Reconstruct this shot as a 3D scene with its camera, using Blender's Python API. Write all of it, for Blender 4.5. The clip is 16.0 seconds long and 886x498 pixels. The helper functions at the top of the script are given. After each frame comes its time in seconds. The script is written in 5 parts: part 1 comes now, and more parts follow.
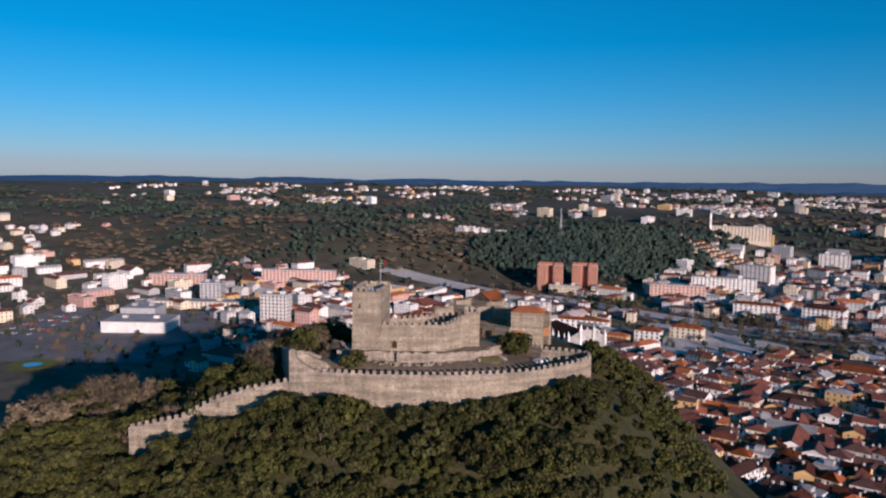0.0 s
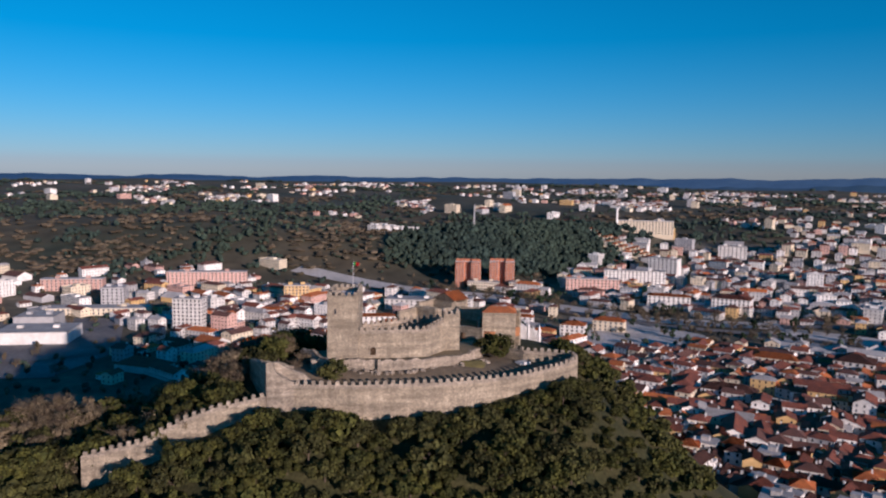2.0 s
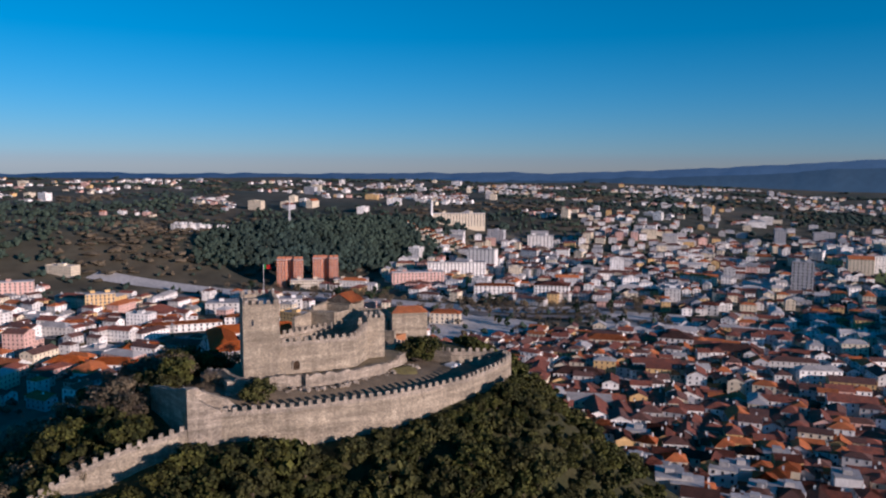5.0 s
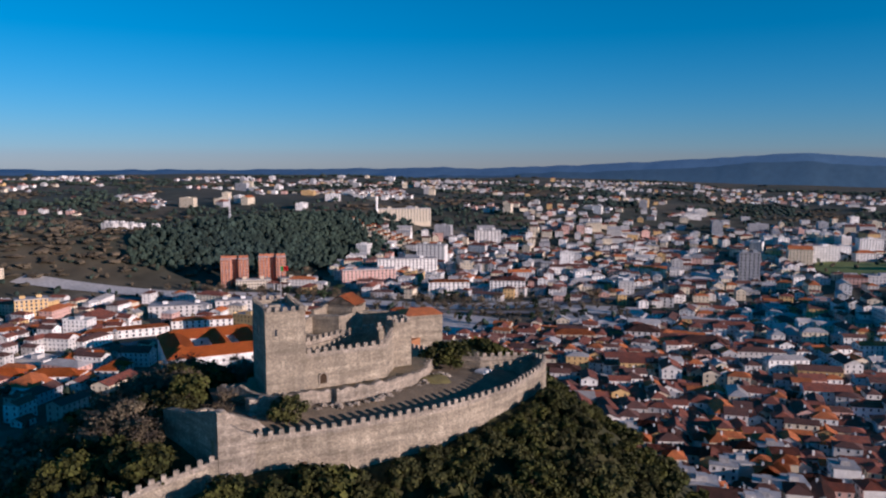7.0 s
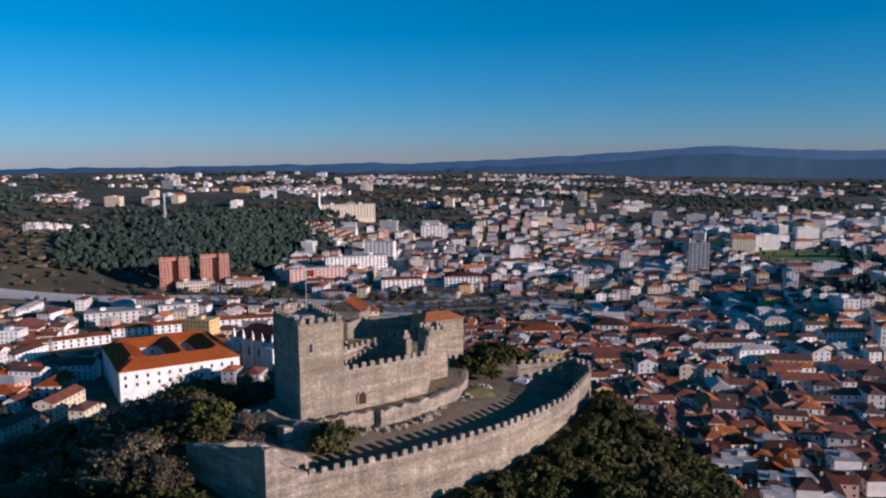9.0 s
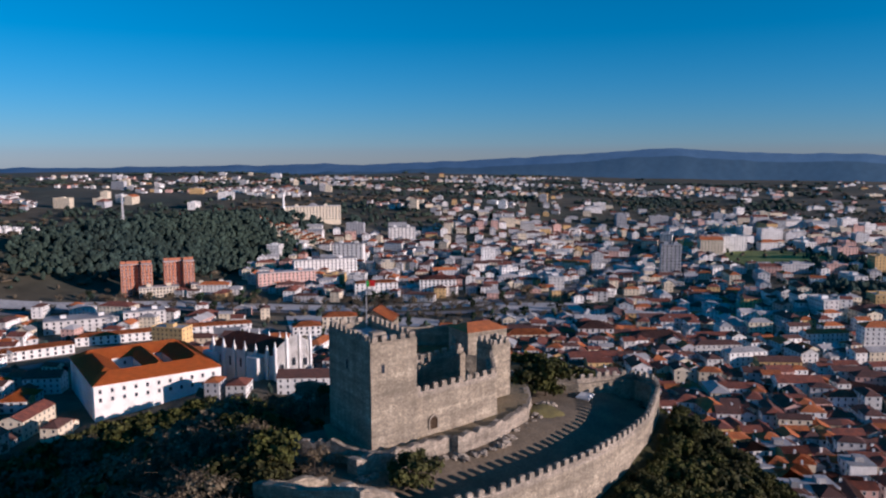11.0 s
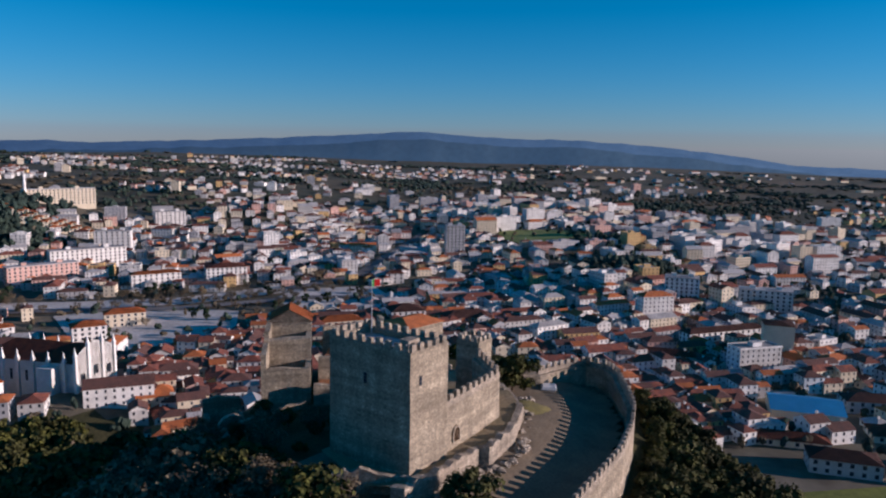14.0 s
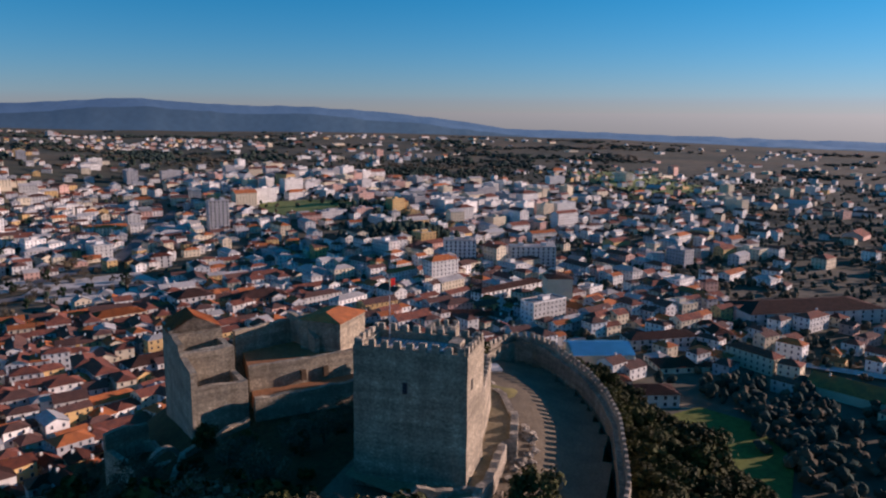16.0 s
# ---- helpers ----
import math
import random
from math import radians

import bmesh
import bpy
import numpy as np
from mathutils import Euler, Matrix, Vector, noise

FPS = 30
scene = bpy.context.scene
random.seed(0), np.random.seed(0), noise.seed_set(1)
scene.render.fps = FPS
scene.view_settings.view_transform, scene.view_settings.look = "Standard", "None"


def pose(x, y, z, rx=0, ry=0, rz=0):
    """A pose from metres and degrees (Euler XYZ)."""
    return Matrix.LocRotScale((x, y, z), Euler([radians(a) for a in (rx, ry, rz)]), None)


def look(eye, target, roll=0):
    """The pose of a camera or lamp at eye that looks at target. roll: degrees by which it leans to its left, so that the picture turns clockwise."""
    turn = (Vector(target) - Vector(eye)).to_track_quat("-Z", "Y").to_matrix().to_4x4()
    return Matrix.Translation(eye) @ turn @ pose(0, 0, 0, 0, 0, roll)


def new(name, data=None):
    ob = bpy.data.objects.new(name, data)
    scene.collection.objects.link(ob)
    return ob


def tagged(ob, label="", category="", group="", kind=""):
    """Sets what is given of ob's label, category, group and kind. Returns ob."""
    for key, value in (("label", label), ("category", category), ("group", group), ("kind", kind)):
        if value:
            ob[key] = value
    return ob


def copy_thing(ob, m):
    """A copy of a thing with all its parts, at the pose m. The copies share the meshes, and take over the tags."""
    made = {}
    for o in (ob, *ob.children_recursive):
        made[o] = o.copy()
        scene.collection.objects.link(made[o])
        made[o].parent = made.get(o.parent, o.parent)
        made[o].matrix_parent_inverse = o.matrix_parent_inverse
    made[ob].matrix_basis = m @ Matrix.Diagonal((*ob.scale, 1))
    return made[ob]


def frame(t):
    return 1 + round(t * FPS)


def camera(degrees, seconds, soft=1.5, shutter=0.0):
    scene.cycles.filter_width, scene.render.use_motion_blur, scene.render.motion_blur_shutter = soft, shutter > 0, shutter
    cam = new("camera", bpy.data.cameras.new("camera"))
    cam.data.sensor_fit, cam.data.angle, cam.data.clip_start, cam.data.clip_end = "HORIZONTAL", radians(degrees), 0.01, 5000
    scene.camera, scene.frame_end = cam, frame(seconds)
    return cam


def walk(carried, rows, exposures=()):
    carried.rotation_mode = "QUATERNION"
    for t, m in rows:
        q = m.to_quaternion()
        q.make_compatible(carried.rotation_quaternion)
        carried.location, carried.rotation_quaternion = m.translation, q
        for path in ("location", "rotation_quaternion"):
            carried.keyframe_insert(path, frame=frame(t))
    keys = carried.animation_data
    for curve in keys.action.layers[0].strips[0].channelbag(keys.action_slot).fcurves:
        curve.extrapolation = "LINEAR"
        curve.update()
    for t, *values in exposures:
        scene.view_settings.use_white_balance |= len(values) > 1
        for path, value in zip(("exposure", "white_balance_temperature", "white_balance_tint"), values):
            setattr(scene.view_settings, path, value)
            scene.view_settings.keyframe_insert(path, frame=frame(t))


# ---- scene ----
cam = camera(61.18, 16.0, soft=2.2)
PATH = [
    (0.0, 50.45, -215.79, 52.54, 84.23, -0.83, 6.31),
    (0.5, 44.27, -212.96, 52.46, 84.23, -0.77, 3.60),
    (1.0, 37.83, -210.27, 52.14, 84.16, -0.69, 1.11),
    (1.5, 31.63, -207.66, 52.04, 84.08, -0.68, -0.20),
    (2.0, 25.25, -205.05, 51.82, 84.09, -0.70, -1.76),
    (2.5, 19.01, -202.09, 51.50, 84.09, -0.69, -4.33),
    (3.0, 12.87, -198.56, 51.28, 84.05, -0.63, -7.47),
    (3.5, 7.19, -194.70, 51.08, 83.97, -0.60, -9.99),
    (4.0, 1.70, -190.62, 50.90, 83.89, -0.54, -12.70),
    (4.5, -3.46, -186.23, 50.55, 83.90, -0.49, -15.42),
    (5.0, -8.81, -181.56, 49.98, 83.87, -0.41, -17.89),
    (7.5, -31.35, -149.47, 48.07, 83.46, -0.01, -24.80),
    (8.0, -34.93, -142.31, 47.70, 83.35, 0.17, -26.38),
    (8.5, -38.30, -135.08, 47.25, 83.24, 0.29, -28.00),
    (11.0, -53.72, -104.38, 46.27, 83.29, 0.14, -32.93),
    (11.5, -56.92, -98.76, 46.39, 83.25, -0.06, -35.05),
    (12.0, -60.56, -92.66, 46.35, 83.24, -0.33, -37.98),
    (12.5, -64.45, -86.64, 46.10, 83.20, -0.65, -41.17),
    (13.0, -68.69, -80.00, 45.92, 82.97, -0.85, -44.81),
    (13.5, -72.78, -72.89, 45.96, 82.62, -0.97, -48.45),
    (14.0, -76.88, -64.73, 46.05, 82.02, -0.97, -52.17),
    (14.5, -80.61, -56.20, 46.19, 81.38, -0.89, -55.87),
    (15.0, -84.03, -46.32, 46.73, 80.78, -0.79, -60.39),
    (15.5, -86.68, -35.59, 47.35, 80.28, -0.73, -65.71),
    (16.0, -88.86, -23.68, 48.01, 79.73, -0.51, -72.92),
]
walk(cam, [(t, pose(*p)) for t, *p in PATH], exposures=[(0.0, 0.10, 5750, 32), (7.5, 0.14, 5600, 32), (12.0, 0.17, 5550, 31), (14.5, 0.24, 5700, 32), (16.0, 0.36, 6200, 39)])

# ---- light ----
SUN_AZ, SUN_EL = 146.0, 11.8          # degrees clockwise from +y, degrees above the horizon
world = bpy.data.worlds.new("sky")
world.use_nodes = True
scene.world = world
wn = world.node_tree.nodes
sky = wn.new("ShaderNodeTexSky")
sky.sky_type = "NISHITA"
sky.sun_disc = False
sky.sun_elevation = radians(SUN_EL)
sky.sun_rotation = radians(SUN_AZ)
sky.air_density, sky.dust_density, sky.ozone_density = 0.9, 0.05, 4.5
tint = wn.new("ShaderNodeMix")
tint.data_type, tint.blend_type = "RGBA", "MULTIPLY"
tint.inputs[0].default_value = 1.0
tint.inputs[7].default_value = (0.85, 0.91, 1.1, 1)
deep = wn.new("ShaderNodeHueSaturation")
deep.inputs["Hue"].default_value, deep.inputs["Saturation"].default_value = 0.466, 1.24
world.node_tree.links.new(sky.outputs[0], tint.inputs[6])
world.node_tree.links.new(tint.outputs[2], deep.inputs["Color"])
world.node_tree.links.new(deep.outputs[0], wn["Background"].inputs[0])
wn["Background"].inputs[1].default_value = 0.074
sun = new("sun", bpy.data.lights.new("sun", "SUN"))
sun.data.energy, sun.data.angle, sun.data.color = 5.0, radians(0.6), (1.0, 0.82, 0.60)
a = radians(SUN_AZ)
sd = Vector((math.sin(a) * math.cos(radians(SUN_EL)), math.cos(a) * math.cos(radians(SUN_EL)), math.sin(radians(SUN_EL))))
sun.matrix_world = look(sd * 900, (0, 0, 0))

# ---- materials ----


def material(name, c1, c2, scale=1.0, detail=0.12, rough=0.85, bump=0.0, bump_scale=None, island=0.0, metal=0.0, rnd=0.0, fine=0.25):
    """Two colours mixed by a large and a fine noise in object space, with relief and a tone that differs by object or island."""
    m = bpy.data.materials.new(name)
    m.use_nodes = True
    n, l = m.node_tree.nodes, m.node_tree.links
    b = n["Principled BSDF"]
    b.inputs["Roughness"].default_value, b.inputs["Metallic"].default_value = rough, metal
    if "Specular IOR Level" in b.inputs:
        b.inputs["Specular IOR Level"].default_value = 0.25
    geo = n.new("ShaderNodeNewGeometry")
    big, small = n.new("ShaderNodeTexNoise"), n.new("ShaderNodeTexNoise")
    big.inputs["Scale"].default_value, big.inputs["Detail"].default_value = scale, 4
    small.inputs["Scale"].default_value, small.inputs["Detail"].default_value = scale * 9, 3
    l.new(geo.outputs["Position"], big.inputs["Vector"]), l.new(geo.outputs["Position"], small.inputs["Vector"])
    ramp = n.new("ShaderNodeMapRange")
    ramp.inputs[1].default_value, ramp.inputs[2].default_value = 0.32, 0.68
    l.new(big.outputs["Fac"], ramp.inputs[0])
    mix = n.new("ShaderNodeMix")
    mix.data_type = "RGBA"
    mix.inputs[6].default_value, mix.inputs[7].default_value = (*c1, 1), (*c2, 1)
    l.new(ramp.outputs[0], mix.inputs[0])
    hsv = n.new("ShaderNodeHueSaturation")
    l.new(mix.outputs[2], hsv.inputs["Color"])
    val = n.new("ShaderNodeMapRange")
    val.inputs[1].default_value, val.inputs[2].default_value = 0.25, 0.75
    val.inputs[3].default_value, val.inputs[4].default_value = 1 - fine, 1 + fine
    l.new(small.outputs["Fac"], val.inputs[0])
    last = val.outputs[0]
    for amount, node, out in ((island, geo, "Random Per Island"), (rnd, n.new("ShaderNodeObjectInfo"), "Random")):
        if amount:
            r = n.new("ShaderNodeMapRange")
            r.inputs[3].default_value, r.inputs[4].default_value = 1 - amount, 1 + amount
            l.new(node.outputs[out], r.inputs[0])
            mul = n.new("ShaderNodeMath")
            mul.operation = "MULTIPLY"
            l.new(last, mul.inputs[0]), l.new(r.outputs[0], mul.inputs[1])
            last = mul.outputs[0]
    l.new(last, hsv.inputs["Value"])
    l.new(hsv.outputs[0], b.inputs["Base Color"])
    if bump:
        t = n.new("ShaderNodeTexNoise")
        t.inputs["Scale"].default_value, t.inputs["Detail"].default_value = bump_scale or scale * 6, 5
        l.new(geo.outputs["Position"], t.inputs["Vector"])
        bp = n.new("ShaderNodeBump")
        bp.inputs["Strength"].default_value, bp.inputs["Distance"].default_value = bump, 0.3
        l.new(t.outputs["Fac"], bp.inputs["Height"]), l.new(bp.outputs[0], b.inputs["Normal"])
    return m


def masonry(name, c1, c2, joint):
    """Coursed rubble: stones of uneven tone with sunk joints, stained in large patches."""
    m = material(name, c1, c2, scale=0.3, fine=0.34, rough=0.95)
    n, l = m.node_tree.nodes, m.node_tree.links
    b = n["Principled BSDF"]
    geo = [k for k in n if k.bl_idname == "ShaderNodeNewGeometry"][0]
    sq = n.new("ShaderNodeVectorMath")
    sq.operation = "MULTIPLY"
    sq.inputs[1].default_value = (2.4, 2.4, 5.2)
    l.new(geo.outputs["Position"], sq.inputs[0])
    vor = n.new("ShaderNodeTexVoronoi")
    vor.inputs["Scale"].default_value = 0.9
    l.new(sq.outputs[0], vor.inputs["Vector"])
    edge = n.new("ShaderNodeTexVoronoi")
    edge.feature = "DISTANCE_TO_EDGE"
    edge.inputs["Scale"].default_value = 0.9
    l.new(sq.outputs[0], edge.inputs["Vector"])
    tone = n.new("ShaderNodeMapRange")
    tone.inputs[3].default_value, tone.inputs[4].default_value = 0.78, 1.2
    l.new(vor.outputs["Color"], tone.inputs[0])
    old = b.inputs["Base Color"].links[0].from_socket
    mul = n.new("ShaderNodeMix")
    mul.data_type, mul.blend_type = "RGBA", "MULTIPLY"
    mul.inputs[0].default_value = 1.0
    l.new(old, mul.inputs[6]), l.new(tone.outputs[0], mul.inputs[7])
    shade = mul.outputs[2]
    for stretch, lo, hi in (((0.07, 0.07, 0.75), 0.62, 1.3), ((0.9, 0.9, 0.1), 0.74, 1.14), ((1.6, 1.6, 2.4), 0.72, 1.22)):
        sv, sn, sr, sm = n.new("ShaderNodeVectorMath"), n.new("ShaderNodeTexNoise"), n.new("ShaderNodeMapRange"), n.new("ShaderNodeMix")
        sv.operation = "MULTIPLY"
        sv.inputs[1].default_value = stretch
        sn.inputs["Scale"].default_value, sn.inputs["Detail"].default_value = 1.0, 5
        sr.inputs[1].default_value, sr.inputs[2].default_value = 0.3, 0.7
        sr.inputs[3].default_value, sr.inputs[4].default_value = lo, hi
        sm.data_type, sm.blend_type = "RGBA", "MULTIPLY"
        sm.inputs[0].default_value = 1.0
        l.new(geo.outputs["Position"], sv.inputs[0]), l.new(sv.outputs[0], sn.inputs["Vector"]), l.new(sn.outputs["Fac"], sr.inputs[0])
        l.new(shade, sm.inputs[6]), l.new(sr.outputs[0], sm.inputs[7])
        shade = sm.outputs[2]
    jr = n.new("ShaderNodeMapRange")
    jr.inputs[1].default_value, jr.inputs[2].default_value = 0.0, 0.09
    l.new(edge.outputs["Distance"], jr.inputs[0])
    jm = n.new("ShaderNodeMix")
    jm.data_type = "RGBA"
    jm.inputs[6].default_value = (*joint, 1)
    l.new(jr.outputs[0], jm.inputs[0]), l.new(shade, jm.inputs[7])
    l.new(jm.outputs[2], b.inputs["Base Color"])
    bp = n.new("ShaderNodeBump")
    bp.inputs["Strength"].default_value, bp.inputs["Distance"].default_value = 0.6, 0.12
    l.new(jr.outputs[0], bp.inputs["Height"]), l.new(bp.outputs[0], b.inputs["Normal"])
    return m


def tiled(name, c1, c2):
    """Clay roof tiles: rows of small waves, patchy with age."""
    m = material(name, c1, c2, scale=0.35, fine=0.3, rough=0.9, island=0.2, rnd=0.22)
    n, l = m.node_tree.nodes, m.node_tree.links
    b = n["Principled BSDF"]
    geo = [k for k in n if k.bl_idname == "ShaderNodeNewGeometry"][0]
    w = n.new("ShaderNodeTexWave")
    w.inputs["Scale"].default_value, w.inputs["Distortion"].default_value = 1.3, 1.2
    w.bands_direction = "DIAGONAL"
    l.new(geo.outputs["Position"], w.inputs["Vector"])
    bp = n.new("ShaderNodeBump")
    bp.inputs["Strength"].default_value, bp.inputs["Distance"].default_value = 0.6, 0.15
    l.new(w.outputs["Fac"], bp.inputs["Height"]), l.new(bp.outputs[0], b.inputs["Normal"])
    return m


STONE = masonry("castle_stone", (0.46, 0.385, 0.28), (0.31, 0.26, 0.19), (0.22, 0.19, 0.145))
STONE_PALE = masonry("pale_stone", (0.45, 0.38, 0.295), (0.31, 0.265, 0.205), (0.25, 0.21, 0.16))
EARTH = material("bare_earth", (0.30, 0.23, 0.14), (0.22, 0.18, 0.10), 0.2, rough=1, bump=0.3)
DIRT = material("dirt_path", (0.21, 0.165, 0.11), (0.145, 0.115, 0.078), 0.25, rough=1, bump=0.3)
WHITE = material("white_render", (0.80, 0.78, 0.74), (0.62, 0.60, 0.56), 0.2, fine=0.14, island=0.28, rnd=0.22)
CREAM = material("cream_render", (0.72, 0.63, 0.47), (0.64, 0.55, 0.40), 0.2, fine=0.08, island=0.12, rnd=0.12)
OCHRE = material("ochre_render", (0.66, 0.45, 0.20), (0.58, 0.38, 0.16), 0.2, fine=0.1, island=0.12, rnd=0.12)
PINK = material("pink_render", (0.62, 0.40, 0.33), (0.55, 0.34, 0.28), 0.2, fine=0.1, island=0.12, rnd=0.12)
GREY = material("grey_render", (0.45, 0.45, 0.45), (0.36, 0.36, 0.37), 0.2, fine=0.1, island=0.15, rnd=0.15)
BRICK = material("orange_brick", (0.52, 0.20, 0.10), (0.45, 0.17, 0.09), 0.2, fine=0.12)
ROOF_RED = tiled("red_roof_tiles", (0.30, 0.095, 0.055), (0.16, 0.065, 0.05))
ROOF_ORANGE = tiled("orange_roof_tiles", (0.56, 0.17, 0.05), (0.38, 0.12, 0.045))
ROOF_NEW = tiled("new_orange_tiles", (0.74, 0.20, 0.035), (0.60, 0.16, 0.035))
ROOF_BROWN = tiled("brown_roof_tiles", (0.17, 0.08, 0.06), (0.11, 0.06, 0.05))
FLAT = material("flat_roof", (0.46, 0.44, 0.42), (0.32, 0.31, 0.30), 0.1, island=0.25, rnd=0.2)
BLUE = material("blue_sheet_roof", (0.08, 0.48, 0.80), (0.06, 0.42, 0.72), 0.2, fine=0.08, rough=0.45)
GLASS = material("dark_window_glass", (0.035, 0.045, 0.06), (0.05, 0.06, 0.08), 0.4, rough=0.15, island=0.5)
FRAME = material("window_frame_paint", (0.62, 0.60, 0.56), (0.52, 0.50, 0.46), 0.5)
WOOD = material("dark_wood", (0.13, 0.085, 0.05), (0.08, 0.05, 0.03), 1.2)
METAL = material("painted_steel", (0.55, 0.55, 0.56), (0.45, 0.45, 0.46), 0.5, rough=0.45, metal=0.4)
ASPHALT = material("asphalt", (0.21, 0.20, 0.195), (0.14, 0.135, 0.135), 0.05, rough=0.9)
PAVING = material("pale_paving", (0.58, 0.54, 0.50), (0.42, 0.40, 0.37), 0.04, rough=0.9)
GRASS = material("meadow_grass", (0.17, 0.18, 0.035), (0.11, 0.13, 0.03), 0.05, rough=1, bump=0.4, bump_scale=0.8)
GRASS_DRY = material("dry_grass", (0.20, 0.17, 0.06), (0.14, 0.12, 0.05), 0.3, rough=1, bump=0.4)
FIELD = material("pale_green_field", (0.24, 0.28, 0.08), (0.18, 0.22, 0.07), 0.03, rough=1)
GROUND = material("town_ground", (0.17, 0.145, 0.105), (0.075, 0.072, 0.048), 0.012, rough=1, fine=0.35)
UNDERGROWTH = material("slope_undergrowth", (0.060, 0.055, 0.022), (0.032, 0.036, 0.014), 0.12, rough=1, bump=0.6, bump_scale=1.2, fine=0.4)
HILLSIDE = material("wooded_hillside", (0.11, 0.088, 0.056), (0.040, 0.052, 0.036), 0.0045, rough=1, fine=0.35)
LEAF_A = material("oak_leaves", (0.066, 0.066, 0.012), (0.026, 0.032, 0.008), 0.25, island=0.45, rnd=0.3, fine=0.2)
LEAF_B = material("olive_leaves", (0.060, 0.060, 0.015), (0.034, 0.036, 0.011), 0.25, island=0.45, rnd=0.3, fine=0.2)
LEAF_C = material("pine_needles", (0.035, 0.06, 0.026), (0.022, 0.042, 0.02), 0.05, island=0.5, rnd=0.3)
TWIG = material("bare_twigs", (0.16, 0.125, 0.075), (0.105, 0.085, 0.052), 0.3, island=0.3, rnd=0.25)
BARK = material("bark", (0.12, 0.09, 0.065), (0.08, 0.06, 0.045), 1.5, rough=1)
WOODS = material("far_woods", (0.040, 0.060, 0.040), (0.026, 0.045, 0.040), 0.004, island=0.4, rough=1)
SCRUB = material("far_scrub", (0.125, 0.096, 0.062), (0.080, 0.068, 0.045), 0.006, island=0.4, rough=1)
# far ridges: the blue is distance haze painted into the base colour
RIDGE_HAZE = material("haze_tinted_ridge", (0.075, 0.14, 0.20), (0.05, 0.105, 0.16), 0.0035, rough=1, fine=0.15)
# blue emission imitates lit haze in front; the ridges are no light source
haze_glow = RIDGE_HAZE.node_tree.nodes["Principled BSDF"]
haze_glow.inputs["Emission Color"].default_value, haze_glow.inputs["Emission Strength"].default_value = (0.055, 0.125, 0.21, 1), 0.4
# nearest ridge layer: darker blue-green, with thinner haze painted in
RIDGE_HAZE_NEAR = material("near_haze_tinted_ridge", (0.05, 0.095, 0.125), (0.036, 0.075, 0.105), 0.004, rough=1, fine=0.2)
# same added emission for the nearest layer, in a deeper blue
near_haze_glow = RIDGE_HAZE_NEAR.node_tree.nodes["Principled BSDF"]
near_haze_glow.inputs["Emission Color"].default_value, near_haze_glow.inputs["Emission Strength"].default_value = (0.035, 0.085, 0.135, 1), 0.4
TERRA = material("red_earth", (0.36, 0.16, 0.07), (0.28, 0.13, 0.06), 0.3, rough=1)
RED = material("red_cloth", (0.6, 0.03, 0.03), (0.5, 0.02, 0.02), 1)
GREEN = material("green_cloth", (0.03, 0.3, 0.06), (0.02, 0.25, 0.05), 1)

# ---- building helpers ----


def part(name, bm, mat, parent=None, label="", smooth=False):
    me = bpy.data.meshes.new(name)
    bm.to_mesh(me)
    bm.free()
    for m in (mat if isinstance(mat, (list, tuple)) else (mat,)):
        me.materials.append(m)
    if smooth:
        for p in me.polygons:
            p.use_smooth = True
    ob = new(name, me)
    ob.parent = parent
    return tagged(ob, label)


def thing(name, label, category, x=0, y=0, z=0, rz=0, group="", kind=""):
    ob = new(name)
    ob.empty_display_size = 0.5
    ob.matrix_basis = pose(x, y, z, 0, 0, rz)
    return tagged(ob, label, category, group, kind)


def box(bm, x0, y0, z0, x1, y1, z1, mat=0, top=1.0):
    """A box, its top drawn in by a factor."""
    cx, cy = (x0 + x1) / 2, (y0 + y1) / 2
    v = [bm.verts.new((x, y, z0)) for x, y in ((x0, y0), (x1, y0), (x1, y1), (x0, y1))]
    v += [bm.verts.new((cx + (x - cx) * top, cy + (y - cy) * top, z1)) for x, y in ((x0, y0), (x1, y0), (x1, y1), (x0, y1))]
    for f in ((3, 2, 1, 0), (4, 5, 6, 7), (0, 1, 5, 4), (1, 2, 6, 5), (2, 3, 7, 6), (3, 0, 4, 7)):
        bm.faces.new([v[i] for i in f]).material_index = mat


def shared(name, mesh, parent, m):
    ob = new(name, mesh)
    ob.parent = parent
    ob.matrix_basis = m
    return ob


def mesh_of(name, build, *mats):
    bm = bmesh.new()
    build(bm)
    me = bpy.data.meshes.new(name)
    bm.to_mesh(me)
    bm.free()
    for m in mats:
        me.materials.append(m)
    return me


def smooth(a, b, x):
    t = min(max((x - a) / (b - a), 0.0), 1.0)
    return t * t * (3 - 2 * t)


def lerp_table(table, x):
    for (x0, y0), (x1, y1) in zip(table, table[1:]):
        if x <= x1:
            t = min(max((x - x0) / (x1 - x0), 0), 1)
            return y0 + (y1 - y0) * t
    return table[-1][1]


# ---- the lie of the land ----
RIDGE = [(-180, 0), (-60, 5), (-37, 12), (0, 12), (20, 22), (30, 34), (36, 52), (44, 86), (51, 120), (55, 92), (60, 82), (66, 64), (72, 26), (78, -40), (90, -68), (104, -85), (140, -70), (180, 0)]
MIDDLE = [(-180, -40), (-70, -30), (-37, -14), (10, -14), (30, -20), (44, -36), (52, -46), (68, -52), (80, -66), (104, -80), (140, -75), (180, -40)]
HILLS = [(125, 775, 170, 75, 36), (290, 800, 120, 60, 24), (-120, 830, 200, 110, 22), (560, 720, 80, 45, 26), (520, 205, 90, 60, 22), (-330, 900, 220, 120, 24),
         (880, 520, 200, 140, 14), (700, 340, 120, 110, 12), (75, 262, 55, 45, 12)]


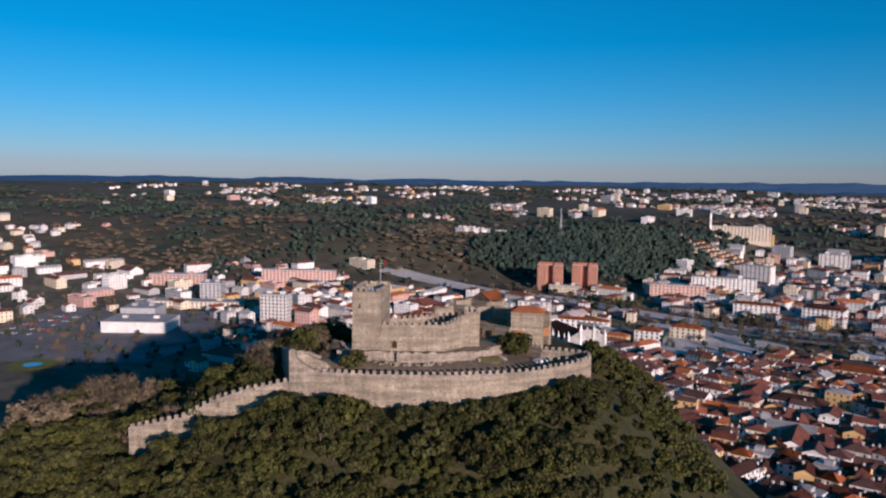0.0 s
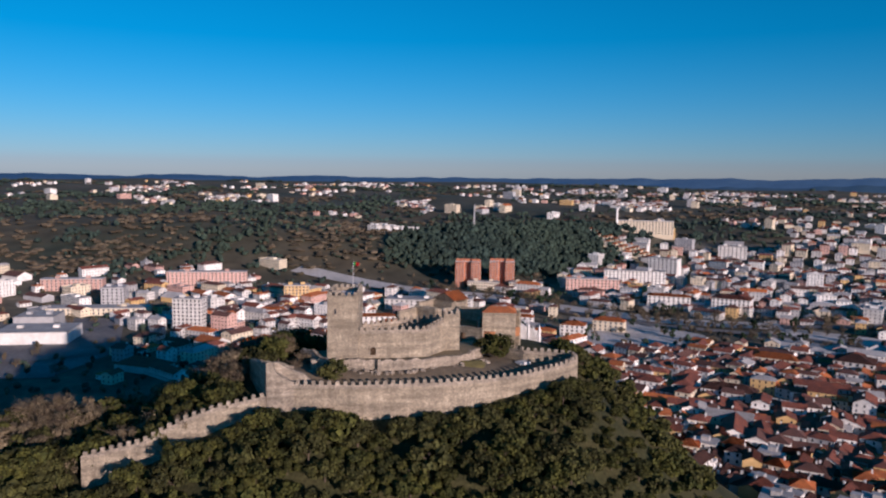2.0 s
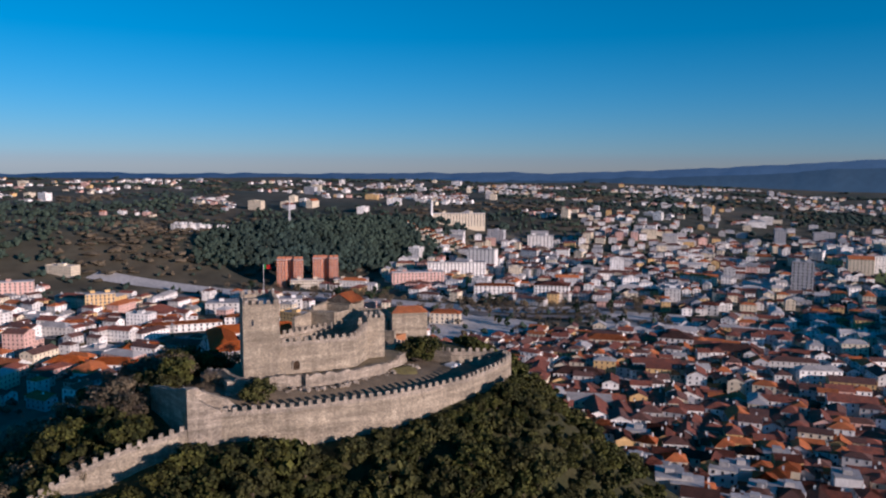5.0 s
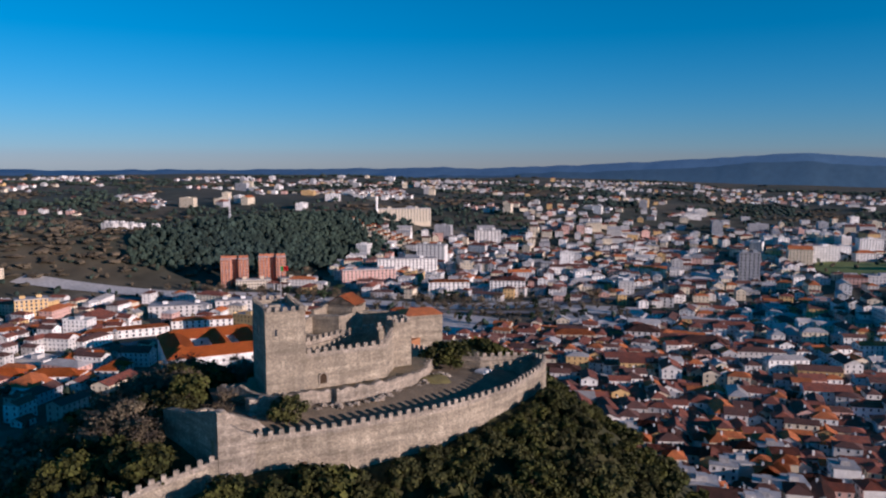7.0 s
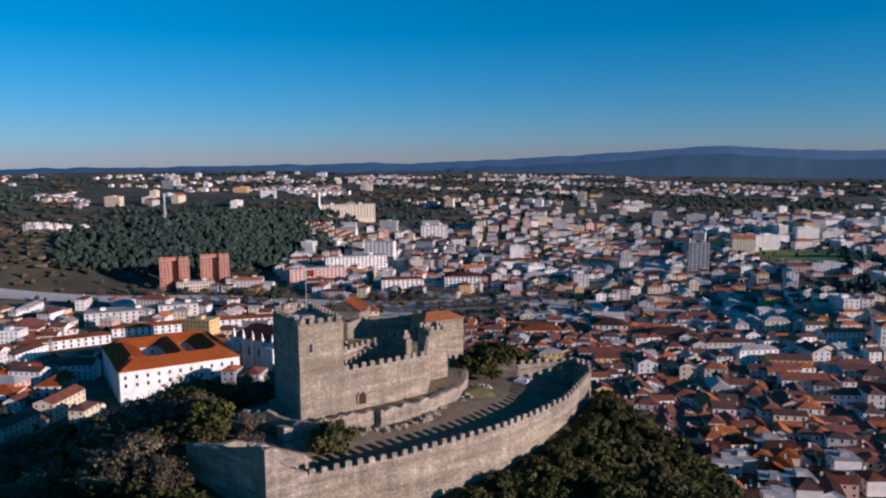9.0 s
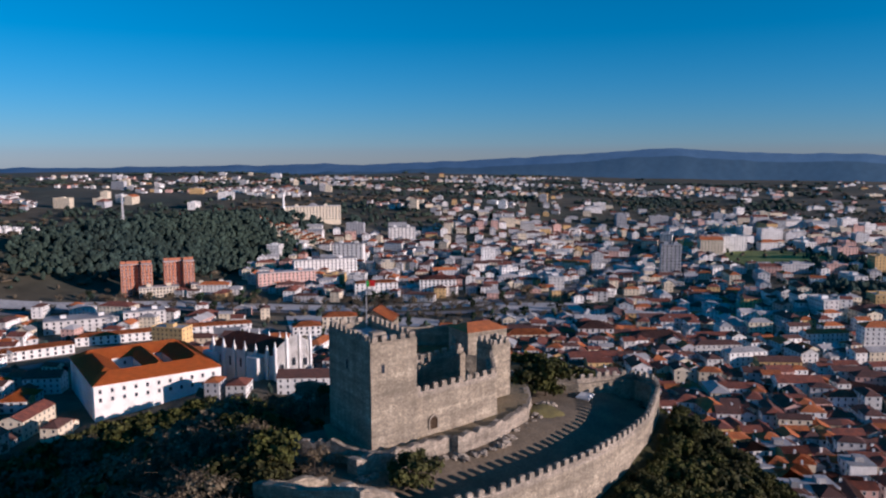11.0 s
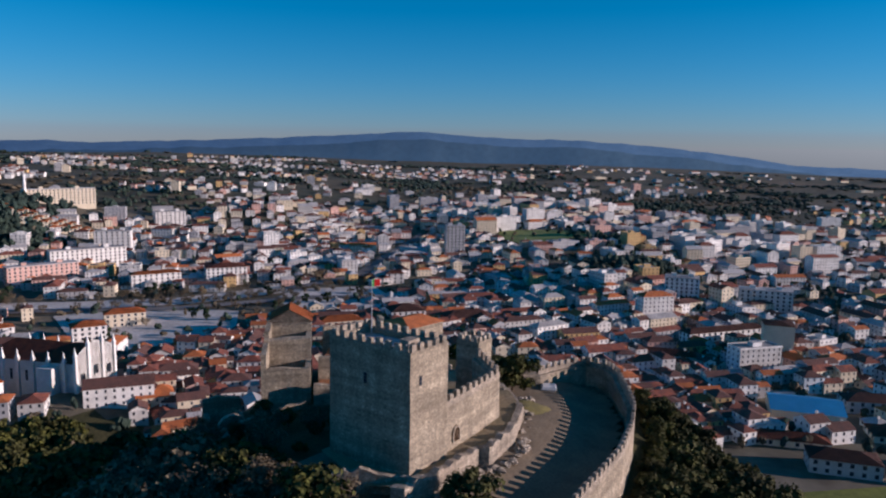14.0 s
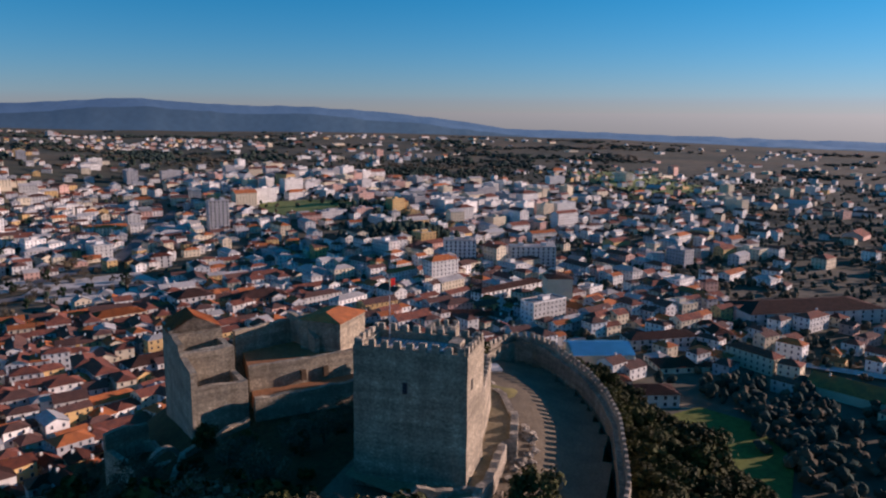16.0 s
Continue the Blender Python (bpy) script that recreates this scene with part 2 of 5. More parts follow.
def capsule(x, y, ax, ay, bx, by):
    t = ((x - ax) * (bx - ax) + (y - ay) * (by - ay)) / ((bx - ax) ** 2 + (by - ay) ** 2)
    t = min(max(t, 0), 1)
    return math.hypot(x - ax - t * (bx - ax), y - ay - t * (by - ay)), t


def land(x, y):
    r, th = math.hypot(x, y), math.degrees(math.atan2(x, y))
    mid, ridge = lerp_table(MIDDLE, th), lerp_table(RIDGE, th)
    z = -80 + (mid + 80) * smooth(480, 1500, r) + (min(ridge, mid + 12) - mid) * smooth(1700, 3200, r) - 60 * smooth(3300, 4200, r)
    n = noise.noise(Vector((x / 330, y / 330, 0.3))) * 10 + noise.noise(Vector((x / 900, y / 900, 4.1))) * 13
    z += n * smooth(650, 1500, r) * (0.35 + 0.65 * (th < 60))
    for cx, cy, rx, ry, h in HILLS:
        z += h * math.exp(-((x - cx) / rx) ** 2 - ((y - cy) / ry) ** 2)
    # the castle's hill
    d, t = capsule(x, y, -70, 0, 50, 6)
    crest = -26 + 16.5 * smooth(0.05, 0.5, t)
    d -= 18
    hill = crest - (crest + 80) * (0.82 * smooth(0, 125, d) + 0.18 * smooth(0, 40, d))
    if d < 0:
        hill = crest
    p, _ = capsule(x, y, 2, 18, 52, 44)
    hill = max(hill, -7.5 - 72.5 * smooth(14, 120, p))
    k, _ = capsule(x, y, -5, 5, 8, 14)
    hill = max(hill, -3.4 - 76.6 * smooth(7, 125, k))
    q, _ = capsule(x, y, -70, 10, 20, 110)
    hill = max(hill, -40 - 40 * smooth(0, 110, q))
    # level courts inside the walls
    e, _ = capsule(x, y, 4, -4, 56, 2)
    court = -6.2 - 0.8 * smooth(30, 50, x)
    hill += (court - hill) * (1 - smooth(13, 17, e)) if x > -13 and y > -18.5 else 0
    return max(z, hill) if d < 260 else z


def ground_mesh():
    """One sheet, fine near the castle and coarser towards the horizon."""
    u = np.linspace(-1, 1, 271)
    g = np.sign(u) * (np.abs(u) * 260 + np.abs(u) ** 4.2 * 4640)
    verts = [(x + 20, y + 20, land(x + 20, y + 20)) for y in g for x in g]
    n = len(g)
    faces = [(j * n + i, j * n + i + 1, (j + 1) * n + i + 1, (j + 1) * n + i) for j in range(n - 1) for i in range(n - 1)]
    me = bpy.data.meshes.new("ground")
    me.from_pydata(verts, [], faces)
    for p in me.polygons:
        p.use_smooth = True
    me.materials.append(GROUND)
    me.materials.append(HILLSIDE)
    me.materials.append(UNDERGROWTH)
    for p in me.polygons:
        c = p.center
        if math.hypot(c.x, c.y) > 1000 + 200 * noise.noise(c / 200) or (c.y > 640 - 0.1 * abs(c.x) and c.x < 260) or (c.x > 600 and c.y < 150):
            p.material_index = 1
        elif capsule(c.x, c.y, -70, 0, 60, 8)[0] < 105 + 12 * noise.noise(c / 25) or capsule(c.x, c.y, -70, 30, 5, 175)[0] < 95:
            p.material_index = 2
    return tagged(new("ground", me), "olive and brown winter land rolling out to wooded hills", "ground", kind="structure")


ground_mesh()

# ---- the castle ----
def merlon_shape(bm):
    box(bm, -0.5, -0.3, -0.05, 0.5, 0.3, 0.85)
    box(bm, -0.5, -0.3, 0.85, 0.5, 0.3, 1.02, top=0.82)


MERLON = mesh_of("merlon", merlon_shape, STONE_PALE)


def merlon_row(parent, p, q, pitch, offset, w=1.0):
    """Merlons along the outer edge from p to q (world), inside it by offset to the left of the way."""
    p, q = Vector(p), Vector(q)
    run = Vector((q.x - p.x, q.y - p.y))
    n = max(1, round(run.length / pitch))
    ang = math.degrees(math.atan2(run.y, run.x))
    side = Vector((-run.y, run.x)).normalized() * offset
    inv = parent.matrix_basis.inverted()
    for i in range(n):
        c = p.lerp(q, (i + 0.5) / n)
        m = pose(c.x + side.x, c.y + side.y, c.z, 0, 0, ang + random.uniform(-2, 2))
        shared("merlon", MERLON, parent, inv @ m @ Matrix.Diagonal((w * random.uniform(0.88, 1.06), 1, random.uniform(0.85, 1.08), 1)))


def wall_strip(bm, pts, thick, step=3.0, rough_top=0.0):
    """A wall along pts (x, y, base, top), thick to the left of the way, with its face broken into uneven panels."""
    rows = []
    for a_, b_ in zip(pts, pts[1:]):
        a_, b_ = Vector(a_), Vector(b_)
        n = max(1, int((b_ - a_).length / step))
        for i in range(n):
            rows.append(a_.lerp(b_, i / n))
    rows.append(Vector(pts[-1]))
    prev = None
    for i, r in enumerate(rows):
        d = rows[min(i + 1, len(rows) - 1)] - rows[max(i - 1, 0)]
        s = Vector((-d[1], d[0])).normalized() * thick
        top = r[3] + random.uniform(-1, 1) * rough_top
        j = random.uniform(-0.08, 0.08)
        ring = [bm.verts.new(c) for c in ((r[0] - s.x * 0.12, r[1] - s.y * 0.12, r[2]), (r[0] + s.x * j / thick, r[1] + s.y * j / thick, (r[2] + top) / 2),
                                          (r[0], r[1], top), (r[0] + s.x, r[1] + s.y, top), (r[0] + s.x, r[1] + s.y, r[2]))]
        if prev:
            for k in range(4):
                bm.faces.new((prev[k], ring[k], ring[k + 1], prev[k + 1]))
        else:
            bm.faces.new(ring[::-1])
        prev = ring
    bm.faces.new(prev)


# keep: four thick walls round a sunk roof terrace
KX, KY, KH = 8.6, 16.0, 17.35
keep = thing("keep", "tall square stone keep with a crenellated top", "castle tower")
bm = bmesh.new()
for x0, y0, x1, y1 in ((0, 0, KX, 1.1), (0, KY - 1.1, KX, KY), (0, 1.1, 1.1, KY - 1.1), (KX - 1.1, 1.1, KX, KY - 1.1)):
    box(bm, x0, y0, 16.2, x1, y1, KH)
part("parapet", bm, STONE, keep)
bm = bmesh.new()
box(bm, 0, 0, -5, KX, KY, 16.2)
bmesh.ops.subdivide_edges(bm, edges=bm.edges[:], cuts=6, use_grid_fill=True)
for v in bm.verts:
    v.co += Vector((random.uniform(-1, 1), random.uniform(-1, 1), 0)) * (0.05 if 0.01 < v.co.z < 16.1 else 0.0)
part("wall", bm, STONE, keep)
bm = bmesh.new()
box(bm, 1.15, 1.15, 16.2, KX - 1.15, KY - 1.15, 16.5)
part("roof_terrace", bm, FLAT, keep, "grey boarded roof deck")
bm = bmesh.new()
for i in range(14):
    box(bm, 2.2, 3.0 + i * 0.72, 16.5, KX - 2.2, 3.42 + i * 0.72, 16.72)
part("roof_slats", bm, METAL, keep, "pale slatted skylight deck")
bm = bmesh.new()
box(bm, 1.2, 1.4, 16.5, 3.6, 3.0, 18.6)
part("stair_hut", bm, STONE_PALE, keep)
for p, q in (((0, 0), (KX, 0)), ((KX, 0), (KX, KY)), ((KX, KY), (0, KY)), ((0, KY), (0, 0))):
    merlon_row(keep, (*p, KH), (*q, KH), 1.72, 0.34, 0.98)
bm = bmesh.new()
box(bm, -0.06, 8.2, 11.3, 0.25, 8.9, 12.9)
part("slit_window", bm, GLASS, keep, "narrow dark window slit")
bm = bmesh.new()
box(bm, -0.1, 8.0, 11.0, 0.02, 8.2, 13.1), box(bm, -0.1, 8.9, 11.0, 0.02, 9.1, 13.1), box(bm, -0.1, 8.2, 12.9, 0.02, 8.9, 13.1)
part("window_surround", bm, STONE_PALE, keep)
bm = bmesh.new()
box(bm, 2.0, -0.06, 12.2, 2.5, 0.2, 13.6)
part("slit_window", bm, GLASS, keep)

# flag
flag = thing("flagpole", "thin flagpole with a red and green flag on the keep", "flag", 6.0, 13.0, 16.4)
bm = bmesh.new()
bmesh.ops.create_cone(bm, segments=8, radius1=0.09, radius2=0.05, depth=9, matrix=pose(0, 0, 4.5), cap_ends=True)
part("pole", bm, METAL, flag)
for name, mat, x0, x1 in (("green_cloth", GREEN, 0.08, 0.75), ("red_cloth", RED, 0.75, 1.75)):
    bm = bmesh.new()
    g = [[(bm.verts.new((x0 + (x1 - x0) * i / 5, 0.16 * math.sin(2.6 * (x0 + (x1 - x0) * i / 5)) + s, 7.7 + 1.1 * k)), ) for i in range(6)] for k in (0, 1) for s in (0,)]
    for i in range(5):
        bm.faces.new((g[0][i][0], g[0][i + 1][0], g[1][i + 1][0], g[1][i][0]))
    bmesh.ops.solidify(bm, geom=bm.faces[:], thickness=0.03)
    part(name, bm, mat, flag)


def ring_wall(name, label, pts, thick, pitch, mat=STONE, rough=0.0, merlons=True, w=1.0, parapet=0.9):
    """A wall with a walk behind a thin parapet that carries merlons."""
    ob = thing(name, label, "castle wall")
    bm = bmesh.new()
    wall_strip(bm, [(x, y, b, t - (parapet if merlons else 0)) for x, y, b, t in pts], thick, rough_top=rough)
    part("wall", bm, mat, ob)
    if merlons:
        bm = bmesh.new()
        wall_strip(bm, [(x, y, t - parapet - 0.02, t) for x, y, b, t in pts], 0.6)
        part("parapet", bm, STONE_PALE, ob)
        for a_, b_ in zip(pts, pts[1:]):
            merlon_row(ob, (a_[0], a_[1], a_[3]), (b_[0], b_[1], b_[3]), pitch, 0.3, w)
    return ob


# inner curtain: from the keep eastwards, round to the square turret and back
ring_wall("inner_curtain_wall", "crenellated inner curtain wall of pale rubble beside the keep",
          [(8.6, 1.0, -1, 7.4), (18, 1.9, -1, 7.4), (27.8, 3.4, -1, 7.4), (32.6, 11.2, -1, 8.4)], 1.3, 1.85)
ring_wall("back_curtain_wall", "lower crenellated wall across the ruined court",
          [(34, 24, -3, 7.0), (22, 22.5, -3, 6.4), (8.6, 15.0, -3, 6.2)], 1.2, 1.9)
door = thing("curtain_doorway", "small arched doorway in the inner curtain wall", "doorway", 12.6, 1.3, 0.4, 5.5)
bm = bmesh.new()
out = [(-0.75, 0), (0.75, 0), (0.75, 1.5), (0.53, 2.03), (0, 2.3), (-0.53, 2.03), (-0.75, 1.5)]
bm.faces.new([bm.verts.new((x, -0.12, z)) for x, z in out])
bmesh.ops.solidify(bm, geom=bm.faces[:], thickness=0.1)
part("opening", bm, WOOD, door, "dark recessed opening")
bm = bmesh.new()
for k in range(9):
    t0 = math.pi * k / 8
    bmesh.ops.create_cube(bm, size=1, matrix=pose(0.95 * math.cos(t0), -0.1, 1.45 + 0.98 * math.sin(t0), 0, -math.degrees(t0), 0) @ Matrix.Diagonal((0.3, 0.3, 0.36, 1)))
for s in (-1, 1):
    for k in range(4):
        box(bm, s * 0.95 - 0.15, -0.24, k * 0.37, s * 0.95 + 0.15, 0.05, k * 0.37 + 0.35)
part("arch_stones", bm, STONE_PALE, door)

turret = thing("square_turret", "slim square stone turret with merlons at the curtain's end", "castle tower", 32.6, 11.2, 0, 5)
bm = bmesh.new()
box(bm, 0, 0, -5, 4.8, 4.8, 10.2)
part("wall", bm, STONE, turret)
for p, q in (((0, 0), (4.8, 0)), ((4.8, 0), (4.8, 4.8)), ((4.8, 4.8), (0, 4.8)), ((0, 4.8), (0, 0))):
    m = turret.matrix_basis
    merlon_row(turret, m @ Vector((*p, 10.2)), m @ Vector((*q, 10.2)), 1.5, 0.3, 0.8)

# terrace that carries keep and curtain
terrace = thing("terrace_wall", "low worn rubble retaining wall below keep and curtain", "retaining wall")
bm = bmesh.new()
tp = [(-4.6, -0.5), (-4, -2.6), (3, -3.2), (13.6, -2.6), (14.2, -4.0), (24, -2.2), (34.5, 2.4), (40, 8.0), (46, 17)]
wall_strip(bm, [(x, y, -6.5, (0.1 if i < 6 else -0.1) - 0.5 * (i > 6)) for i, (x, y) in enumerate(tp)], 1.2, 1.1, rough_top=0.42)
part("wall", bm, STONE_PALE, terrace)
bm = bmesh.new()
top = [bm.verts.new((x, y + 0.8, -0.4)) for x, y in tp] + [bm.verts.new(c) for c in ((44, 27, -1.0), (34, 24, -1.0), (8, 17, -1.0), (-1, 17, -1.0), (-5, 4, -1.4))]
bm.faces.new(top)
bmesh.ops.triangulate(bm, faces=bm.faces[:])
part("court_floor", bm, EARTH, terrace, "bare trodden earth of the upper court")

ROCKS = []
for k in range(4):
    bm = bmesh.new()
    bmesh.ops.create_icosphere(bm, subdivisions=2, radius=1)
    for v in bm.verts:
        v.co = Vector((v.co.x * 1.2, v.co.y, v.co.z * 0.75)) * (1 + 0.55 * noise.noise(v.co * 1.6 + Vector((k * 7, 0, 0))))
    me = bpy.data.meshes.new("fallen_stone")
    bm.to_mesh(me)
    bm.free()
    me.materials.append(STONE_PALE)
    ROCKS.append(me)
rng = random.Random(19)
for k in range(70):
    i = rng.randrange(len(tp) - 2)
    c = Vector(tp[i]).lerp(Vector(tp[i + 1]), rng.random())
    q = rng.uniform(0.25, 0.75)
    shared("fallen_stone", rng.choice(ROCKS), terrace, pose(c.x + rng.uniform(-0.4, 0.8), c.y - rng.uniform(0.3, 2.6), -3.2 + rng.uniform(0, 0.5), 0, 0, rng.uniform(0, 360)) @ Matrix.Diagonal((q, q, q, 1)))

# outer wall, its long front, its curved end and its return
OUT = [(-6, -20.3, -11.5, -1.9), (10, -20.8, -11.5, -1.9), (20, -19.6, -11.5, -1.9), (32, -18.0, -11.5, -1.9), (43, -14.9, -12, -1.9), (53, -10.8, -12, -1.8), (61, -5.4, -12, -1.5),
       (67.5, -0.8, -12, -1.0), (70.8, 3.2, -12, -0.9), (70.6, 8.6, -12, -0.9)]
ring_wall("outer_wall", "long crenellated outer wall of grey rubble above the wooded slope", OUT, 1.5, 2.05)
ring_wall("outer_wall_return", "short crenellated return of the outer wall", [(70.6, 8.6, -12, -0.9), (65, 11.2, -12, -0.9), (57, 13.0, -12, -0.9), (50, 20, -10, -1.2), (46, 34, -10, -2)], 1.4, 2.05)
ring_wall("lower_wall", "crenellated wall climbing the slope to the ruined bastion",
          [(-57, -25.5, -29, -18.6), (-43, -23.5, -25, -15.8), (-33.5, -22.3, -20, -10.6), (-25, -22.0, -17, -7.4), (-12.7, -21.2, -14, -4.6)], 1.3, 2.0)
gate = thing("postern", "small arched postern in the outer wall", "doorway", 3.0, -20.45, -10.2, -2)
bm = bmesh.new()
bm.faces.new([bm.verts.new((x * 1.1, -0.25, z * 1.15)) for x, z in out])
bmesh.ops.solidify(bm, geom=bm.faces[:], thickness=0.1)
part("opening", bm, WOOD, gate)
bm = bmesh.new()
for s in (-1, 1):
    box(bm, s * 1.0 - 0.16, -0.42, 0, s * 1.0 + 0.16, -0.1, 2.0)
box(bm, -0.9, -0.42, 2.6, 0.9, -0.1, 2.95)
part("surround", bm, STONE_PALE, gate)

# ruined bastion
bastion = thing("ruined_bastion", "broken stone bastion with a shaded flank and crumbled top", "ruin")
bm = bmesh.new()
wall_strip(bm, [(-20.8, -3.0, -18, 0.4), (-17.0, -11.4, -18, 1.6), (-14.4, -17.0, -18, 3.0), (-12.6, -21.1, -18, 4.0)], 1.5, 1.6, rough_top=0.15)
part("flank", bm, STONE, bastion)
bm = bmesh.new()
wall_strip(bm, [(-12.6, -21.1, -17, 4.0), (-11.0, -21.0, -16, 3.4), (-10.2, -20.9, -15, 1.0), (-7.6, -20.7, -15, -0.6), (-5.8, -20.4, -14, -1.4)], 1.5, 1.0, rough_top=0.3)
part("front", bm, STONE_PALE, bastion)
bm = bmesh.new()
wall_strip(bm, [(-13.4, -15.6, -8, 2.6), (-10.5, -15.2, -8, 2.0), (-8, -14.9, -8, 1.0), (-5, -14.6, -8, -0.6), (-2.5, -14.2, -8, -2.6)], 1.3, 0.9, rough_top=0.45)
part("broken_cross_wall", bm, STONE_PALE, bastion)
bm = bmesh.new()
wall_strip(bm, [(-9.0, -1.5, -12, -1.8), (-14.0, -1.8, -14, -1.0), (-20.4, -2.2, -16, 0.2)], 1.2, 1.3, rough_top=0.35)
part("rear_wall", bm, STONE, bastion)
bm = bmesh.new()
f = bm.faces.new([bm.verts.new(c) for c in ((-13.2, -20.0, -1.6), (-6.2, -19.6, -3.6), (-2.5, -14.0, -4.0), (-8.5, -2.4, -3.2), (-19.0, -2.8, -1.8))])
r = bmesh.ops.extrude_face_region(bm, geom=[f])
for v in [g for g in r["geom"] if isinstance(g, bmesh.types.BMVert)]:
    v.co.z -= 10
bmesh.ops.recalc_face_normals(bm, faces=bm.faces[:])
part("earth_fill", bm, EARTH, bastion, "bare earth platform behind the flank")
low = thing("broken_wall_stub", "low broken rubble wall at the keep's foot", "ruin")
bm = bmesh.new()
wall_strip(bm, [(-9, 10, -5, -0.2), (-5, 5, -5, 0.6), (-2.2, 1.0, -5, -0.3), (-1.6, -2.4, -5, 0.2)], 0.9, 1.0, rough_top=0.4)
part("wall", bm, STONE_PALE, low)

# palace ruins behind
palace = thing("palace_ruin", "roofless palace wing of dark rubble behind the keep", "ruin")


def room_walls(parent, x0, y0, x1, y1, base, tops, rz, cx, cy, rough=0.3, mat=STONE):
    """Four walls of one room; tops for south, east, north, west."""
    m = pose(cx, cy, 0, 0, 0, rz)
    c = [m @ Vector(p) for p in ((x0, y0, 0), (x1, y0, 0), (x1, y1, 0), (x0, y1, 0))]
    for i, t_ in enumerate(tops):
        a_, b_ = c[i], c[(i + 1) % 4]
        bm = bmesh.new()
        wall_strip(bm, [(a_.x, a_.y, base, t_), (b_.x, b_.y, base, t_)], 1.1, 1.8, rough_top=rough)
        part("wall", bm, mat, parent)


room_walls(palace, 0, 0, 10, 10, -16, (-0.6, 3.6, 3.0, -0.2), 47, 25, 48)
room_walls(palace, 10.2, 0, 19, 10, -16, (3.2, 4.6, 5.0, 3.6), 47, 25, 48)
room_walls(palace, 19.2, 0, 27, 10, -16, (4.4, 5.4, 5.4, 5.0), 47, 25, 48)
for nm, pts, th in (("terrace_front", [(24, 46, -12, -3.2), (33, 37, -12, -3.0), (40, 30.5, -10, -2.8)], 1.1),
                    ("range_wall", [(29.5, 50.5, -8, 0.8), (38, 42, -8, 0.6), (46, 35, -8, 0.8)], 1.0),
                    ("rear_range_wall", [(40, 60, -8, 3.6), (50, 55, -8, 3.8), (60, 48, -8, 4.2)], 1.0),
                    ("ragged_cross_wall", [(46, 44, -8, 2.2), (50, 49, -8, 4.6), (53, 54, -8, 5.4)], 1.1)):
    bm = bmesh.new()
    wall_strip(bm, pts, th, 1.4, rough_top=0.2)
    part(nm, bm, STONE, palace)
for nm, pts, z in (("lower_floor", [(25, 46.5), (40.5, 31.5), (45, 36), (30, 50.5)], -4.2), ("upper_floor", [(30.5, 51), (46.5, 35.6), (60, 47), (41, 59)], -0.9)):
    bm = bmesh.new()
    f = bm.faces.new([bm.verts.new((x, y, z)) for x, y in pts])
    r = bmesh.ops.extrude_face_region(bm, geom=[f])
    for v in [g for g in r["geom"] if isinstance(g, bmesh.types.BMVert)]:
        v.co.z -= 3
    bmesh.ops.recalc_face_normals(bm, faces=bm.faces[:])
    part(nm, bm, TERRA, palace, "reddish trodden floor of the roofless range")
m47 = pose(25, 48, 0, 0, 0, 47)
bm = bmesh.new()
for p in (((19.2, -0.3, 5.2), (27.4, -0.3, 5.2), (27.4, 5, 8.0), (19.2, 5, 8.0)), ((27.4, 10.3, 5.2), (19.2, 10.3, 5.2), (19.2, 5, 8.0), (27.4, 5, 8.0))):
    bm.faces.new([bm.verts.new(m47 @ Vector(c)) for c in p])
bmesh.ops.solidify(bm, geom=bm.faces[:], thickness=0.25)
part("hall_roof", bm, ROOF_ORANGE, palace, "surviving orange tiled gable roof")
for k, xx in enumerate((19.2, 27.0)):
    bm = bmesh.new()
    bm.faces.new([bm.verts.new(m47 @ Vector(c)) for c in ((xx, 0, 5), (xx, 10, 5), (xx, 5, 7.8))])
    bmesh.ops.solidify(bm, geom=bm.faces[:], thickness=0.4)
    part("gable", bm, STONE_PALE, palace)
for dx, dy, dz in ((33.5, 37.2, -0.9), (39.5, 41.2, 0)):
    bm = bmesh.new()
    box(bm, -0.5, -0.7, -1.6, 0.5, 0.5, 0.4)
    bm.transform(pose(36.6 + (dx - 33.5) * 0.6, 43.0 - (dx - 33.5) * 0.5, -1.8, 0, 0, -42))
    part("doorway", bm, WOOD, palace, "dark doorway")
chapel = thing("chapel_ruin", "roofless chapel of dark rubble with a broken apse arch", "ruin")
room_walls(chapel, 0, 0, 8, 17, -30, (-11.5, -13.0, -10.0, -12.6), -28, 8, 58, 0.5)
bm = bmesh.new()
for k in range(11):
    u = math.pi * k / 10
    bmesh.ops.create_cube(bm, size=1, matrix=pose(8, 58, -11.4, 0, 0, -28) @ pose(4 + 2.6 * math.cos(u), 0.4, 2.6 * math.sin(u), 0, -math.degrees(u), 0) @ Matrix.Diagonal((0.7, 1.2, 1.0, 1)))
part("apse_arch", bm, STONE_PALE, chapel)
lower = thing("court_wall", "low dark rubble wall across the northern court", "ruin")
bm = bmesh.new()
wall_strip(bm, [(-6, 40, -20, -9.4), (3, 48, -20, -9.0), (12, 52, -20, -8.4), (22, 46, -18, -6.2)], 1.0, 1.3, rough_top=0.4)
part("wall", bm, STONE, lower)
tower = thing("palace_tower", "square stone palace tower with an orange tiled roof", "castle tower", 46.5, 39.5, 0, -4)
bm = bmesh.new()
box(bm, 0, 0, -10, 11, 9.5, 5.6)
part("wall", bm, STONE, tower)
bm = bmesh.new()
